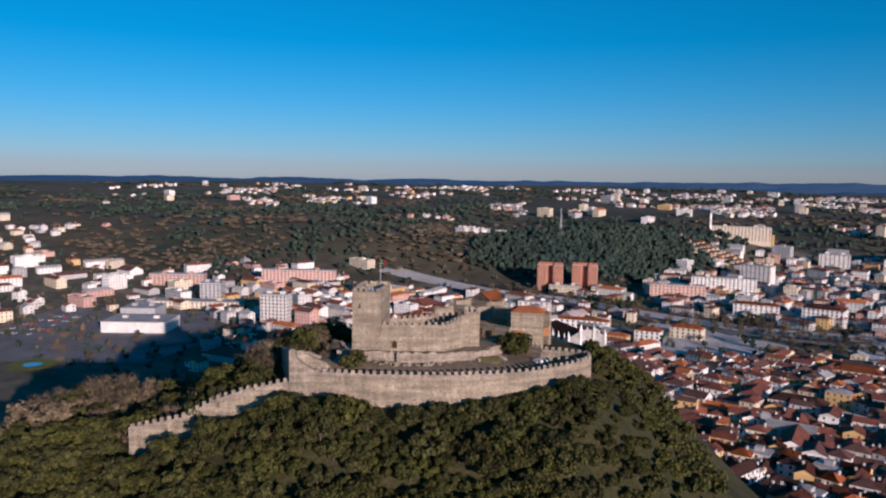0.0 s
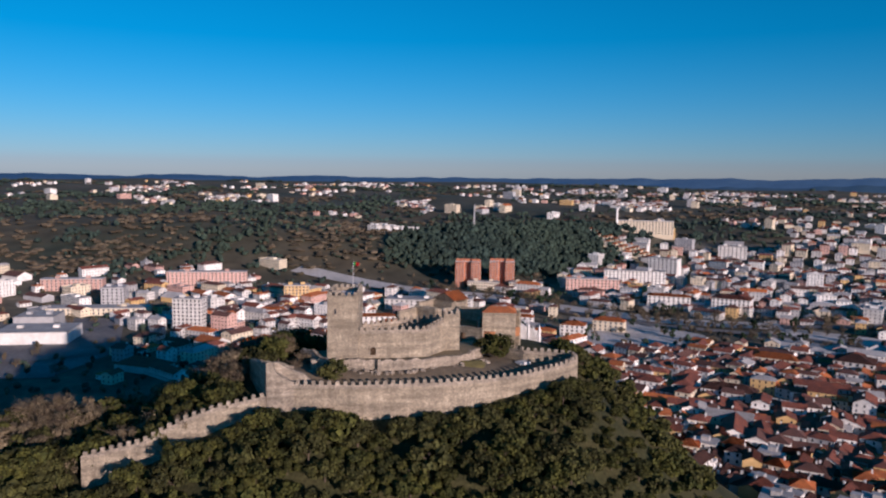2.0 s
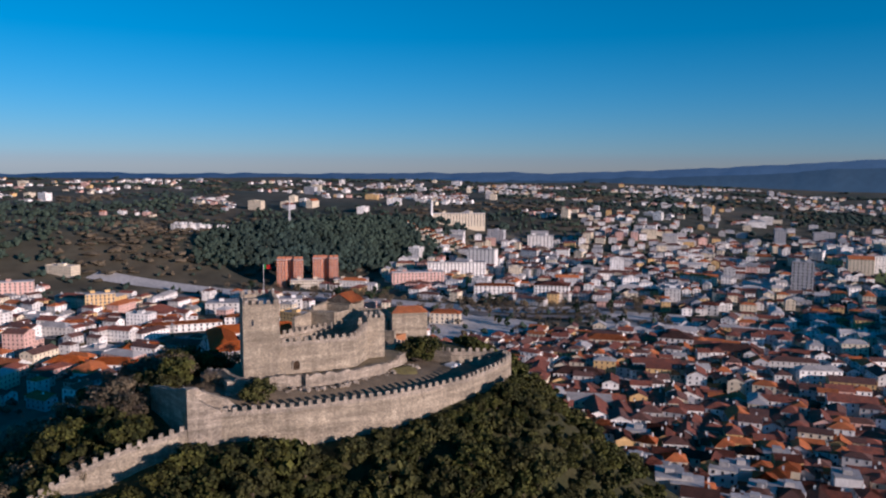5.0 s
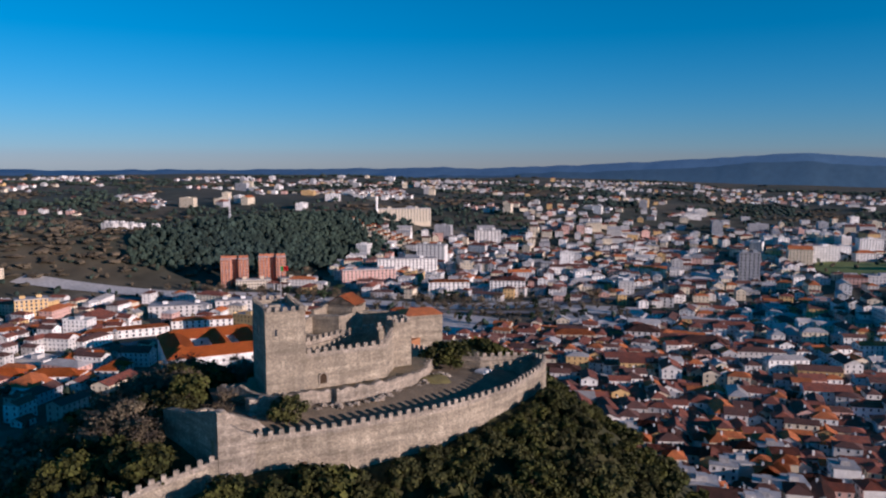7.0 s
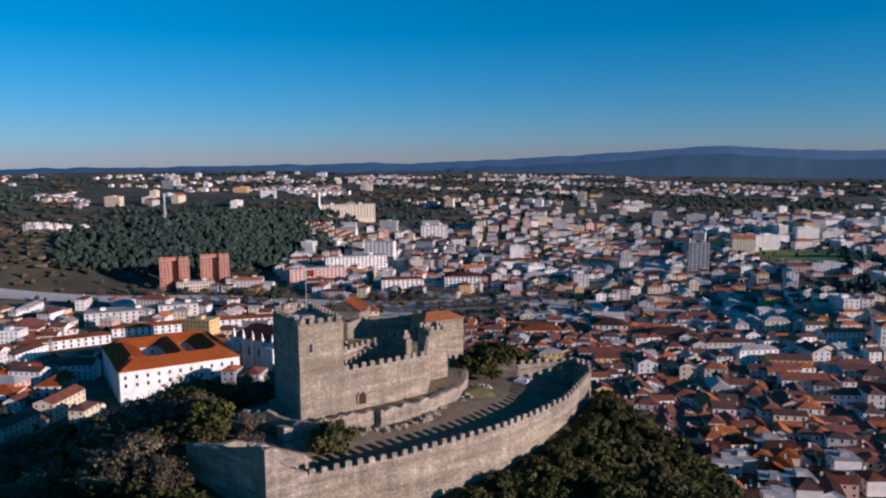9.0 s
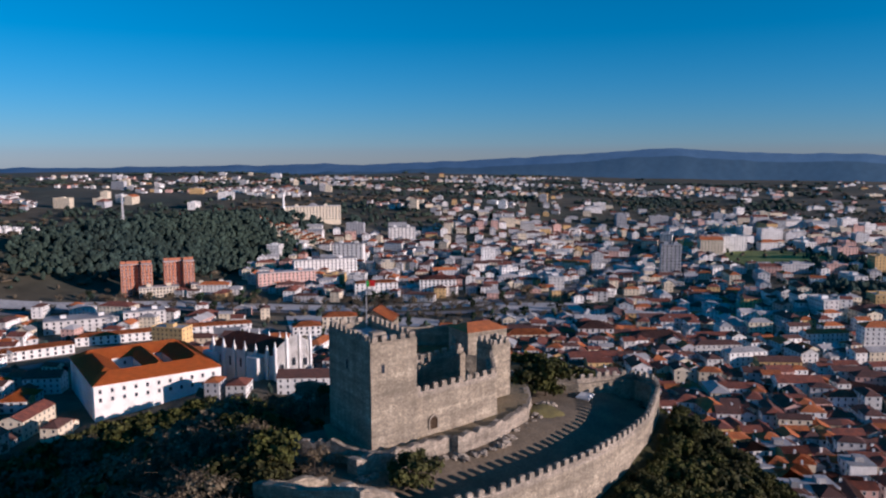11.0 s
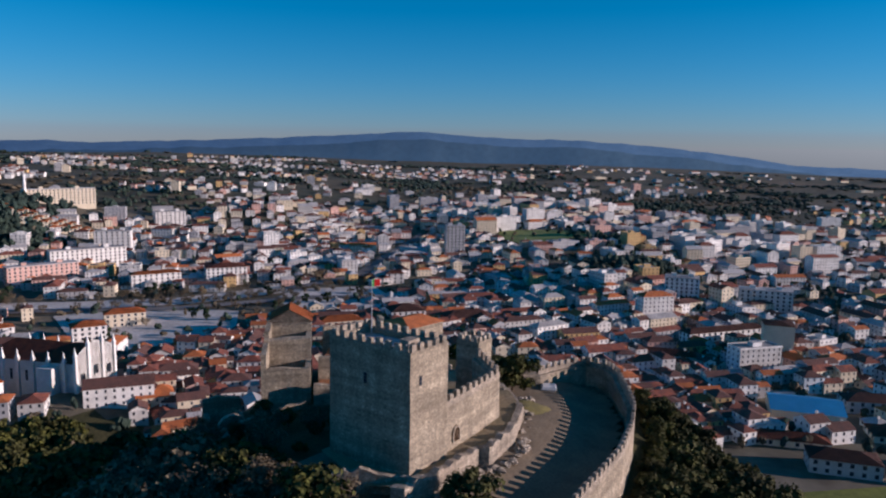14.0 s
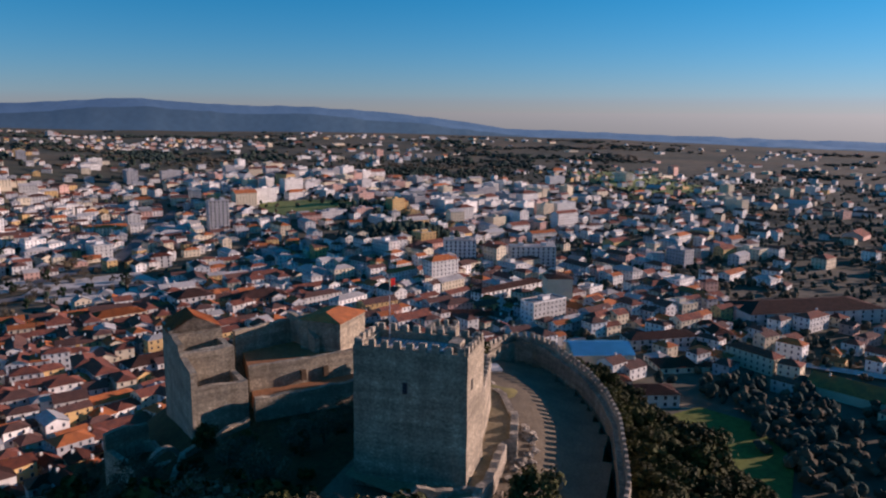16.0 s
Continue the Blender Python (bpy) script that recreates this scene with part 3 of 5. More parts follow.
for p in (((-0.4, -0.4, 5.5), (11.4, -0.4, 5.5), (8.5, 4.75, 6.9), (2.5, 4.75, 6.9)), ((11.4, 9.9, 5.5), (-0.4, 9.9, 5.5), (2.5, 4.75, 6.9), (8.5, 4.75, 6.9)),
          ((-0.4, 9.9, 5.5), (-0.4, -0.4, 5.5), (2.5, 4.75, 6.9)), ((11.4, -0.4, 5.5), (11.4, 9.9, 5.5), (8.5, 4.75, 6.9))):
    bm.faces.new([bm.verts.new(c) for c in p])
part("roof", bm, ROOF_ORANGE, tower)
hut = thing("white_hut", "small white ticket hut with a pale roof by the return wall", "hut", 56, 9.5, -6.0, 30)
bm = bmesh.new()
box(bm, -1.7, -1.3, 0, 1.7, 1.3, 2.3)
part("wall", bm, WHITE, hut)
bm = bmesh.new()
box(bm, -2.0, -1.6, 2.3, 2.0, 1.6, 2.7, top=0.75)
part("roof", bm, WHITE, hut)
bm = bmesh.new()
box(bm, -0.45, -1.36, 0, 0.45, -1.28, 1.9)
part("door", bm, GLASS, hut)

# trodden ground between the walls
bm = bmesh.new()
grid = {}
for i in range(46):
    for j in range(26):
        x, y = -10 + i * 1.75, -19 + j * 1.6
        line = lerp_table([(-12, -19), (10, -19.2), (20, -18), (32, -16.4), (43, -13.3), (53, -9.2), (61, -3.8), (66, 0.4), (69.2, 5)], x)
        if y > line and y < 21 and x < 69.4 - max(0, y - 6) * 0.9:
            grid[i, j] = bm.verts.new((x, y, -5.4 - 0.6 * smooth(30, 50, x) + 0.12 * noise.noise(Vector((x / 5, y / 5, 0))) + 2.6 * smooth(3, 16, y - line) * (1 - 0.25 * smooth(44, 58, x))))
for (i, j) in list(grid):
    q = [grid.get(k) for k in ((i, j), (i + 1, j), (i + 1, j + 1), (i, j + 1))]
    if all(q):
        bm.faces.new(q)
tagged(part("pavement_bailey", bm, DIRT, smooth=True), "trodden brown earth of the outer bailey", "yard", kind="structure")
knoll = thing("rock_outcrop", "grassy earth bank with pale rocks by the turret", "rocks", 40, 6, -5)
bm = bmesh.new()
bmesh.ops.create_icosphere(bm, subdivisions=3, radius=1)
for v in bm.verts:
    v.co = Vector((v.co.x * 7, v.co.y * 6, v.co.z * 2.6)) * (1 + 0.25 * noise.noise(v.co * 2.2))
part("bank", bm, GRASS_DRY, knoll, smooth=True)
rng = random.Random(4)
for k in range(9):
    bm = bmesh.new()
    bmesh.ops.create_icosphere(bm, subdivisions=2, radius=1)
    s_ = rng.uniform(0.5, 1.1)
    for v in bm.verts:
        v.co = v.co * s_ * (1 + 0.4 * noise.noise(v.co * 1.7 + Vector((k, 0, 0))))
    bm.transform(pose(-2 + k * 0.9, 3.5 - abs(k - 4) * 0.5, 1.6))
    part("rock", bm, STONE_PALE, knoll)

# ---- trees ----
def crown(bm, blobs, n, size, rng):
    """Leaf clumps: small bent quads strewn over and inside lumps."""
    for cx, cy, cz, r, h in blobs:
        for _ in range(n):
            d = Vector((rng.gauss(0, 1), rng.gauss(0, 1), rng.gauss(0, 1))).normalized() * (rng.random() ** 0.45) * rng.uniform(0.8, 1.25)
            c = Vector((cx + d.x * r, cy + d.y * r, cz + d.z * h))
            nrm = (d + Vector((rng.uniform(-.6, .6), rng.uniform(-.6, .6), rng.uniform(-.2, .9)))).normalized()
            u = nrm.orthogonal().normalized()
            u.rotate(Matrix.Rotation(rng.uniform(0, 6.28), 3, nrm))
            w = nrm.cross(u)
            s = size * rng.uniform(0.6, 1.35)
            v = [bm.verts.new(c + u * s * p + w * s * q + nrm * s * k) for p, q, k in ((-1, -.5, -.2), (.7, -.9, .15), (1, .5, -.15), (-.6, .9, .1))]
            bm.faces.new(v)


def limb(bm, a_, b_, r0, r1, seg=5):
    a_, b_ = Vector(a_), Vector(b_)
    d = (b_ - a_).normalized()
    u = d.orthogonal().normalized()
    w = d.cross(u)
    ra, rb = [], []
    for i in range(seg):
        t = 2 * math.pi * i / seg
        ra.append(bm.verts.new(a_ + (u * math.cos(t) + w * math.sin(t)) * r0))
        rb.append(bm.verts.new(b_ + (u * math.cos(t) + w * math.sin(t)) * r1))
    for i in range(seg):
        bm.faces.new((ra[i], ra[(i + 1) % seg], rb[(i + 1) % seg], rb[i]))


def make_tree(name, label, kind_, seed, height, spread, leaf, n, size):
    rng = random.Random(seed)
    ob = thing(name, label, "tree", 0, 0, -900)
    bm = bmesh.new()
    limb(bm, (0, 0, -1.2), (0, 0, height * 0.45), height * 0.035, height * 0.02, 7)
    blobs = []
    k = 11 if kind_ == "oak" else 8
    for i in range(k):
        t = 2 * math.pi * i / k + rng.uniform(-.4, .4)
        rr = spread * rng.uniform(0.3, 0.8) * (i > 0)
        z = height * rng.uniform(0.34, 0.8) if i else height * 0.8
        p = (math.cos(t) * rr, math.sin(t) * rr, z)
        limb(bm, (0, 0, height * rng.uniform(.28, .44)), p, height * 0.016, height * 0.006)
        blobs.append((*p, spread * rng.uniform(0.2, 0.46), height * rng.uniform(0.1, 0.24)))
        if kind_ == "bare":
            for _ in range(9):
                q = Vector(p) + Vector((rng.gauss(0, 1), rng.gauss(0, 1), rng.uniform(0.1, 1.3))) * spread * 0.3
                limb(bm, p, q, height * 0.006, height * 0.002, 3)
    part("trunk", bm, BARK, ob)
    bm = bmesh.new()
    crown(bm, blobs, n, size, rng)
    part("crown", bm, leaf, ob)
    return ob


EVERGREEN = [make_tree("oak_tree", "dense evergreen oak on the castle slope", "oak", s, h, sp, lf, 150, 0.31) for s, h, sp, lf in
             ((1, 6.0, 4.2, LEAF_A), (2, 7.0, 4.6, LEAF_B), (3, 5.2, 3.9, LEAF_A), (4, 6.6, 4.0, LEAF_B), (5, 8.0, 4.4, LEAF_A))]
BARE = [make_tree("bare_tree", "leafless brown winter tree", "bare", s, h, sp, TWIG, 120, 0.17) for s, h, sp in ((11, 9.0, 5.0), (12, 8.0, 4.6), (13, 7.0, 3.8))]
PINES = [make_tree("pine_tree", "dark green pine among the town's houses", "pine", s, h, sp, LEAF_C, 110, 0.55) for s, h, sp in ((21, 11, 4.0), (22, 9, 3.6))]


LIGHT_OAK = [make_tree("oak_tree", "evergreen oak in the slope woods", "oak", s, h, sp, lf, 34, 0.62) for s, h, sp, lf in ((31, 6.0, 4.2, LEAF_A), (32, 7.0, 4.6, LEAF_B), (33, 5.4, 4.0, LEAF_A))]
LIGHT_BARE = [make_tree("bare_tree", "leafless tree in the slope woods", "bare", s, h, sp, TWIG, 70, 0.34) for s, h, sp in ((41, 8.5, 4.8), (42, 7.5, 4.2))]


def plant(proto, x, y, scale=1.0, dz=0.0, z=None, group="", label=""):
    z = land(x, y) if z is None else z
    ob = copy_thing(proto, pose(x, y, z + dz, 0, 0, random.uniform(0, 360)) @ Matrix.Diagonal((scale, scale, scale * random.uniform(0.9, 1.1), 1)))
    return tagged(ob, label, group=group)


# trees that stand out in the courts
plant(EVERGREEN[1], 2.5, -8.6, 0.95, z=-4.8, label="round dark evergreen tree below the keep")
plant(EVERGREEN[4], 49.0, 14.0, 1.15, z=-5, label="tall pale green tree inside the return wall")
plant(EVERGREEN[1], 46.0, 16.5, 1.0, z=-4, label="olive green tree beside the turret")
plant(EVERGREEN[2], 43, 8, 0.5, z=-5)
plant(BARE[0], -8.5, 3.5, 0.9, z=-7, label="pale leafless tree at the keep's foot")
plant(BARE[0], -19, 22, 1.35, z=-10, label="large leafless tree on the western slope")
plant(BARE[1], -24, 12, 1.1, z=-11)
plant(BARE[2], -2, 30, 1.0, z=-8)

for x, y, k in ((-4, 28, 0.5), (3, 37, 0.45), (9, 29, 0.4), (13, 41, 0.5), (-9, 20, 0.6), (6, 47, 0.6), (17, 33, 0.35), (-3, 42, 0.6), (1, 24, 0.35), (20, 28, 0.35), (-6, 35, 0.55), (14, 50, 0.6)):
    plant(EVERGREEN[int(abs(x) + y) % 5], x, y, k, -0.4, label="low dark bush in the northern court")
for x, y, k in ((-12, 33, 1.2), (-14, 14, 1.1), (-22, 30, 1.3), (-7, 50, 1.1), (-28, 20, 1.2), (4, 56, 1.0)):
    plant(BARE[int(abs(x)) % 3], x, y, k, -0.3, label="large leafless brown tree below the keep")

rng = random.Random(77)
for k in range(30):
    x, y = rng.uniform(-9, 24), rng.uniform(24, 84)
    if y < 40 + 0.9 * max(0, 12 - x) or y > 76 or x < 4:
        plant(rng.choice(BARE), x, y, rng.uniform(0.55, 0.95), -0.3, group="northern court trees", label="leafless brown tree in the northern court")
for k in range(46):
    x = 26 + k * 1.02
    y = lerp_table([(20, -19.6), (32, -18), (43, -14.9), (53, -10.8), (61, -5.4), (67.5, -0.8), (75, 6)], x)
    plant(EVERGREEN[k % 5], x + random.uniform(1.2, 2.6), y - random.uniform(2.4, 5.2), random.uniform(0.36, 0.62), -0.5, group="wall foot bushes", label="low evergreen bush at the outer wall's foot")

# woods over the castle's slope
random.seed(7)
spots, cells = [], {}


def clear(x, y, gap):
    i, j = int(x // 5), int(y // 5)
    for u in (-1, 0, 1):
        for v in (-1, 0, 1):
            for px, py in cells.get((i + u, j + v), ()):
                if (px - x) ** 2 + (py - y) ** 2 < gap * gap:
                    return False
    return True


def outside_walls(x, y):
    if x > -14 and -27.5 < y < 22 and x < 75:
        # below the front wall's line or past the curved end
        line = lerp_table([(-14, -27.5), (10, -26.0), (20, -24.0), (32, -23.5), (43, -22), (53, -18.5), (61, -14), (68, -9), (75, -3)], x)
        return y < line
    if -23 < x <= -6 and -22 < y < 0:
        return False
    if -62 < x <= -14 and -7.6 < y - lerp_table([(-62, -26), (-43, -23), (-25, -22), (-14, -21)], x) < 2.6:
        return False
    return True


tries = 0
joined = {}


def into_pile(proto, x, y, scale, dz):
    """Keeps a tree of the far slopes for the joined woods."""
    m = pose(x, y, land(x, y) + dz, 0, 0, random.uniform(0, 360)) @ Matrix.Diagonal((scale, scale, scale, 1))
    for o in proto.children:
        joined.setdefault(o.data.materials[0].name, []).append((o.data, m))


singles = 0
while len(spots) < 3400 and tries < 60000:
    tries += 1
    x, y = random.uniform(-150, 145), -95 + 365 * random.random() ** 1.25
    d, _ = capsule(x, y, -70, 0, 50, 6)
    q, _ = capsule(x, y, -70, 30, 5, 175)
    if (d > 80 and q > 84) or not outside_walls(x, y) or (-8 < x < 74 and 22 <= y < 78) or (14 + max(0, y - 70) * 0.3 < x < 74 and y > 20) or (x > 74 and y > 20 + (112 - x) * 2.4) or (x > 108 and y > -70 + (x < 118) * 30):
        continue
    if not clear(x, y, 4.0 if y < 60 else 4.8):
        continue
    spots.append((x, y))
    cells.setdefault((int(x // 5), int(y // 5)), []).append((x, y))
    west = x < -12 and y > -20
    close = x > 30 and d < 34
    proto, sc, dz = (random.choice(BARE), random.uniform(0.8, 1.3), -0.3) if west and random.random() < (0.8 if x > -48 and -4 < y < 75 else 0.45) else (random.choice(EVERGREEN), random.uniform(0.85, 1.3), -0.6)
    sc *= (0.78 if close else 1.0) * (0.62 if x > 72 else 1.0)
    if singles < 330 and y < 22 and -100 < x < 85 and y > -52:
        singles += 1
        plant(proto, x, y, sc, dz, group="castle slope trees")
    else:
        into_pile(random.choice(LIGHT_BARE if proto in BARE else LIGHT_OAK), x, y, sc * 1.08, dz)

allv, allf, allm, mats_, base_n = [], [], [], [], 0
for name_, items in joined.items():
    mats_.append(bpy.data.materials[name_])
    for data, m in items:
        co = np.empty(len(data.vertices) * 3)
        data.vertices.foreach_get("co", co)
        mm = np.array(m)
        allv.append(co.reshape(-1, 3) @ mm[:3, :3].T + mm[:3, 3])
        allf += [tuple(k + base_n for k in p.vertices) for p in data.polygons]
        allm += [len(mats_) - 1] * len(data.polygons)
        base_n += len(data.vertices)
me = bpy.data.meshes.new("slope_woods")
me.from_pydata(np.concatenate(allv).tolist(), [], allf)
for m in mats_:
    me.materials.append(m)
me.polygons.foreach_set("material_index", allm)
tagged(new("slope_woods", me), "mixed evergreen and bare woods on the castle hill's flanks", "trees", kind="stuff")

# ---- town houses ----
def pane_shape(bm):
    box(bm, -0.5, -0.04, -0.7, 0.5, 0.06, 0.7, 0)
    box(bm, -0.62, -0.07, -0.86, 0.62, 0.05, -0.7, 1), box(bm, -0.58, -0.07, 0.7, 0.58, 0.05, 0.82, 1)
    box(bm, -0.58, -0.07, -0.7, -0.5, 0.05, 0.7, 1), box(bm, 0.5, -0.07, -0.7, 0.58, 0.05, 0.7, 1)


WINDOW = mesh_of("window", pane_shape, GLASS, FRAME)


def roof_faces(kind_, w, d, h, rise, o=0.45):
    """Roof planes over a w x d block with eaves."""
    x, y = w / 2 + o, d / 2 + o
    if kind_ == "hip":
        k = max(w / 2 - d / 2, 0.3)
        a_, b_ = (-k, 0, h + rise), (k, 0, h + rise)
        return [((-x, -y, h), (x, -y, h), b_, a_), ((x, y, h), (-x, y, h), a_, b_), ((-x, y, h), (-x, -y, h), a_), ((x, -y, h), (x, y, h), b_)]
    a_, b_ = (-x, 0, h + rise), (x, 0, h + rise)
    return [((-x, -y, h), (x, -y, h), b_, a_), ((x, y, h), (-x, y, h), a_, b_)]


def make_house(label, w, d, floors, wall, roof, kind_="hip", rise=2.0, cols=3):
    ob = thing("house", label, "house", 0, 0, -900)
    h = floors * 3.0
    bm = bmesh.new()
    box(bm, -w / 2, -d / 2, -4, w / 2, d / 2, h)
    if kind_ == "gable":
        for s in (-1, 1):
            x = s * w / 2
            bm.faces.new([bm.verts.new(c) for c in ((x, -s * d / 2, h), (x, s * d / 2, h), (x, 0, h + rise * 0.93))])
    part("wall", bm, wall, ob)
    bm = bmesh.new()
    if kind_ == "flat":
        box(bm, -w / 2 - .15, -d / 2 - .15, h, w / 2 + .15, d / 2 + .15, h + 0.3)
        box(bm, -w / 6, -d / 6, h + 0.3, w / 6, d / 6, h + 2.2)
        part("roof", bm, FLAT, ob)
    else:
        for p in roof_faces(kind_, w, d, h, rise):
            bm.faces.new([bm.verts.new(c) for c in p])
        bmesh.ops.solidify(bm, geom=bm.faces[:], thickness=0.18)
        part("roof", bm, roof, ob)
        bm = bmesh.new()
        box(bm, w * 0.2, d * 0.12, h, w * 0.2 + 0.7, d * 0.12 + 0.9, h + rise + 0.7)
        part("chimney", bm, WHITE, ob)
    for s, ang in ((-1, 0), (1, 180)):
        for f in range(floors):
            for c in range(cols):
                x = (c + 0.5) / cols * w - w / 2
                shared("window", WINDOW, ob, pose(x, s * d / 2, f * 3 + 1.7, 0, 0, ang))
    return ob


def make_block(name, label, w, d, floors, wall, cols, x, y, rz, z=None, sides=(0, 1, 2, 3), roof=FLAT, top=None, side_cols=3, wscale=1.25, dz=0):
    """An apartment house: body, balcony bands, each window, a parapet and a lift hut."""
    ob = thing(name, label, "apartment block", x, y, (land(x, y) if z is None else z) + dz, rz)
    h = floors * 3.05
    bm = bmesh.new()
    box(bm, -w / 2, -d / 2, -6, w / 2, d / 2, h)
    part("wall", bm, wall, ob)
    bm = bmesh.new()
    if top:
        for p in roof_faces("hip", w, d, h, top):
            bm.faces.new([bm.verts.new(c) for c in p])
        bmesh.ops.solidify(bm, geom=bm.faces[:], thickness=0.2)
        part("roof", bm, roof, ob)
    else:
        box(bm, -w / 2 - .2, -d / 2 - .2, h, w / 2 + .2, d / 2 + .2, h + 0.6)
        part("roof", bm, roof, ob)
        for k in (-0.25, 0.25):
            bm = bmesh.new()
            box(bm, k * w - 2, -1.8, h + 0.6, k * w + 2, 1.8, h + 2.8)
            part("lift_hut", bm, wall, ob)
    for s in sides:
        n = cols if s in (0, 2) else side_cols
        span, off = (w, d / 2) if s in (0, 2) else (d, w / 2)
        for f in range(floors):
            for c in range(n):
                u = (c + 0.5) / n * span - span / 2
                m = pose(0, 0, 0, 0, 0, 90 * s) @ pose(u, -off, f * 3.05 + 1.7)
                shared("window", WINDOW, ob, m @ Matrix.Diagonal((wscale * 1.2, 1, wscale, 1)))
    return ob


HOUSES = [
    make_house("white rendered town house with a red tiled hip roof", 10, 8, 2, WHITE, ROOF_RED, "hip", 2.2),
    make_house("white rendered house with a brown tiled gable roof", 12, 8, 2, WHITE, ROOF_BROWN, "gable", 2.4),
    make_house("cream town house with an orange tiled hip roof", 9, 9, 3, CREAM, ROOF_ORANGE, "hip", 2.3),
    make_house("grey rendered house with a red tiled gable roof", 14, 8, 2, GREY, ROOF_RED, "gable", 2.3, 4),
    make_house("white three-storey house with a brown tiled hip roof", 11, 9, 3, WHITE, ROOF_BROWN, "hip", 2.2),
    make_house("pink rendered house with a red tiled gable roof", 10, 7, 2, PINK, ROOF_RED, "gable", 2.1),
    make_house("ochre town house with a red tiled gable roof", 11, 8, 3, OCHRE, ROOF_RED, "gable", 2.2),
    make_house("long white terrace with a brown tiled roof", 20, 8, 2, WHITE, ROOF_BROWN, "gable", 2.4, 6),
    make_house("white flat-roofed town house", 11, 10, 3, WHITE, FLAT, "flat"),
    make_house("low house with a weathered red roof", 9, 8, 1, CREAM, ROOF_RED, "hip", 2.1),
]
class Taken:
    """Discs of ground that are built on, kept in 40 m squares."""

    def __init__(self):
        self.cells = {}

    def append(self, disc):
        for i in range(int((disc[0] - disc[2]) // 40), int((disc[0] + disc[2]) // 40) + 1):
            for j in range(int((disc[1] - disc[2]) // 40), int((disc[1] + disc[2]) // 40) + 1):
                self.cells.setdefault((i, j), []).append(disc)

    def free(self, x, y, r):
        for i in range(int((x - r) // 40), int((x + r) // 40) + 1):
            for j in range(int((y - r) // 40), int((y + r) // 40) + 1):
                for px, py, pr in self.cells.get((i, j), ()):
                    if (px - x) ** 2 + (py - y) ** 2 < (r + pr) ** 2:
                        return False
        return True


taken = Taken()
free = taken.free


# ---- landmarks ----
def landmark(*args, r=None, **kw):
    x, y = args[6], args[7]
    taken.append((x, y, r or (args[2] + args[3]) / 3.2))
    return make_block(*args, **kw)
for x, y in ((80, 621), (118, 622)):
    for k in (-1, 1):
        landmark("tower_block", "half of an orange brick tower pair beside a deep slot", 9.5, 15, 10, BRICK, 3, x + k * 8.6, y - k * 1.4, -9, dz=-2, side_cols=2, r=12)
    landmark("tower_link", "recessed stair link between two orange brick towers", 8, 7, 10, BRICK, 2, x + 0.4, y + 2.5, -9, dz=-2.6, r=4)
for x, y, w, rz in ((96, 606, 34, -9), (142, 600, 36, -12)):
    landmark("arcade_block", "low cream block with tall pilasters by the avenue", w, 11, 3, CREAM, 12, x, y, rz, sides=(0, 1))
landmark("apartment_block", "long greyish pink apartment row behind bare trees", 56, 12, 5, PINK, 14, 212, 590, -8, sides=(0, 1, 3))
landmark("apartment_block", "white apartment house stepping up the hill", 34, 14, 8, WHITE, 7, 312, 655, -38, sides=(0, 3))
landmark("apartment_block", "white block on the hill's shoulder", 34, 14, 6, WHITE, 7, 424, 732, -22, sides=(0, 3))
landmark("apartment_block", "white block with a red roof on the hill", 40, 16, 6, WHITE, 8, 232, 842, -8, sides=(0, 1, 3), roof=ROOF_RED, top=2.0)
for row in range(3):
    for k in range(9):
        landmark("terrace_house", "small cream terrace house with a pinkish tiled gable", 7.4, 9, 2, CREAM, 2, 248 + k * 7.8 + row * 9, 768 - k * 4.2 - row * 12, -28, sides=(0,), roof=ROOF_ORANGE, top=2.0, r=6)
for k in range(6):
    landmark("apartment_block", "white stepped house in the gap between the woods", 15, 12, 3, WHITE, 3, -36 + k * 11, 822 + k * 22, -30, sides=(0, 3), r=8)
landmark("apartment_block", "white apartment row by the avenue", 40, 13, 4, WHITE, 9, 270, 512, -20, sides=(0, 1, 3), roof=ROOF_ORANGE, top=2.2)
landmark("hotel", "large white hotel with rows of windows and red roof", 34, 26, 5, WHITE, 9, 322, 486, -30, roof=ROOF_RED, top=2.5, side_cols=6)
landmark("apartment_block", "long white apartment house before the wooded hill", 66, 13, 6, WHITE, 16, 266, 618, -12, sides=(0, 1, 3))
landmark("apartment_block", "long pink brick apartment row", 84, 12, 5, PINK, 20, -205, 612, 3, sides=(0, 1))
landmark("apartment_block", "white slab tower with balconies", 24, 12, 9, WHITE, 7, -160, 400, -6, sides=(0, 1))
landmark("apartment_block", "yellow apartment house with balconies", 24, 14, 6, OCHRE, 7, -95, 530, 8, sides=(0, 1))
landmark("apartment_block", "pink and cream apartment row", 60, 12, 4, PINK, 14, -330, 570, 6, sides=(0,))
landmark("apartment_block", "grey concrete tower with ribbon windows", 20, 20, 6, GREY, 5, -262, 505, 8, sides=(0, 1))
landmark("apartment_block", "cream slab on the wooded hill", 76, 12, 6, CREAM, 18, 334, 812, -12, sides=(0, 1))
landmark("apartment_block", "pale slab tower among the town's houses", 20, 13, 11, GREY, 5, 560, 412, -42, sides=(0, 3))
landmark("apartment_block", "white stepped apartment house near the old town", 26, 16, 6, WHITE, 7, 500, 142, -70, sides=(0, 3))
landmark("apartment_block", "white apartment house with ribbon windows", 38, 14, 6, WHITE, 9, 527, 86, -70, sides=(0, 3))
landmark("blind_tower", "plain beige windowless tower with a dark roof", 17, 17, 7, CREAM, 1, 402, 46, -70, sides=(), roof=ROOF_BROWN, top=1.5)
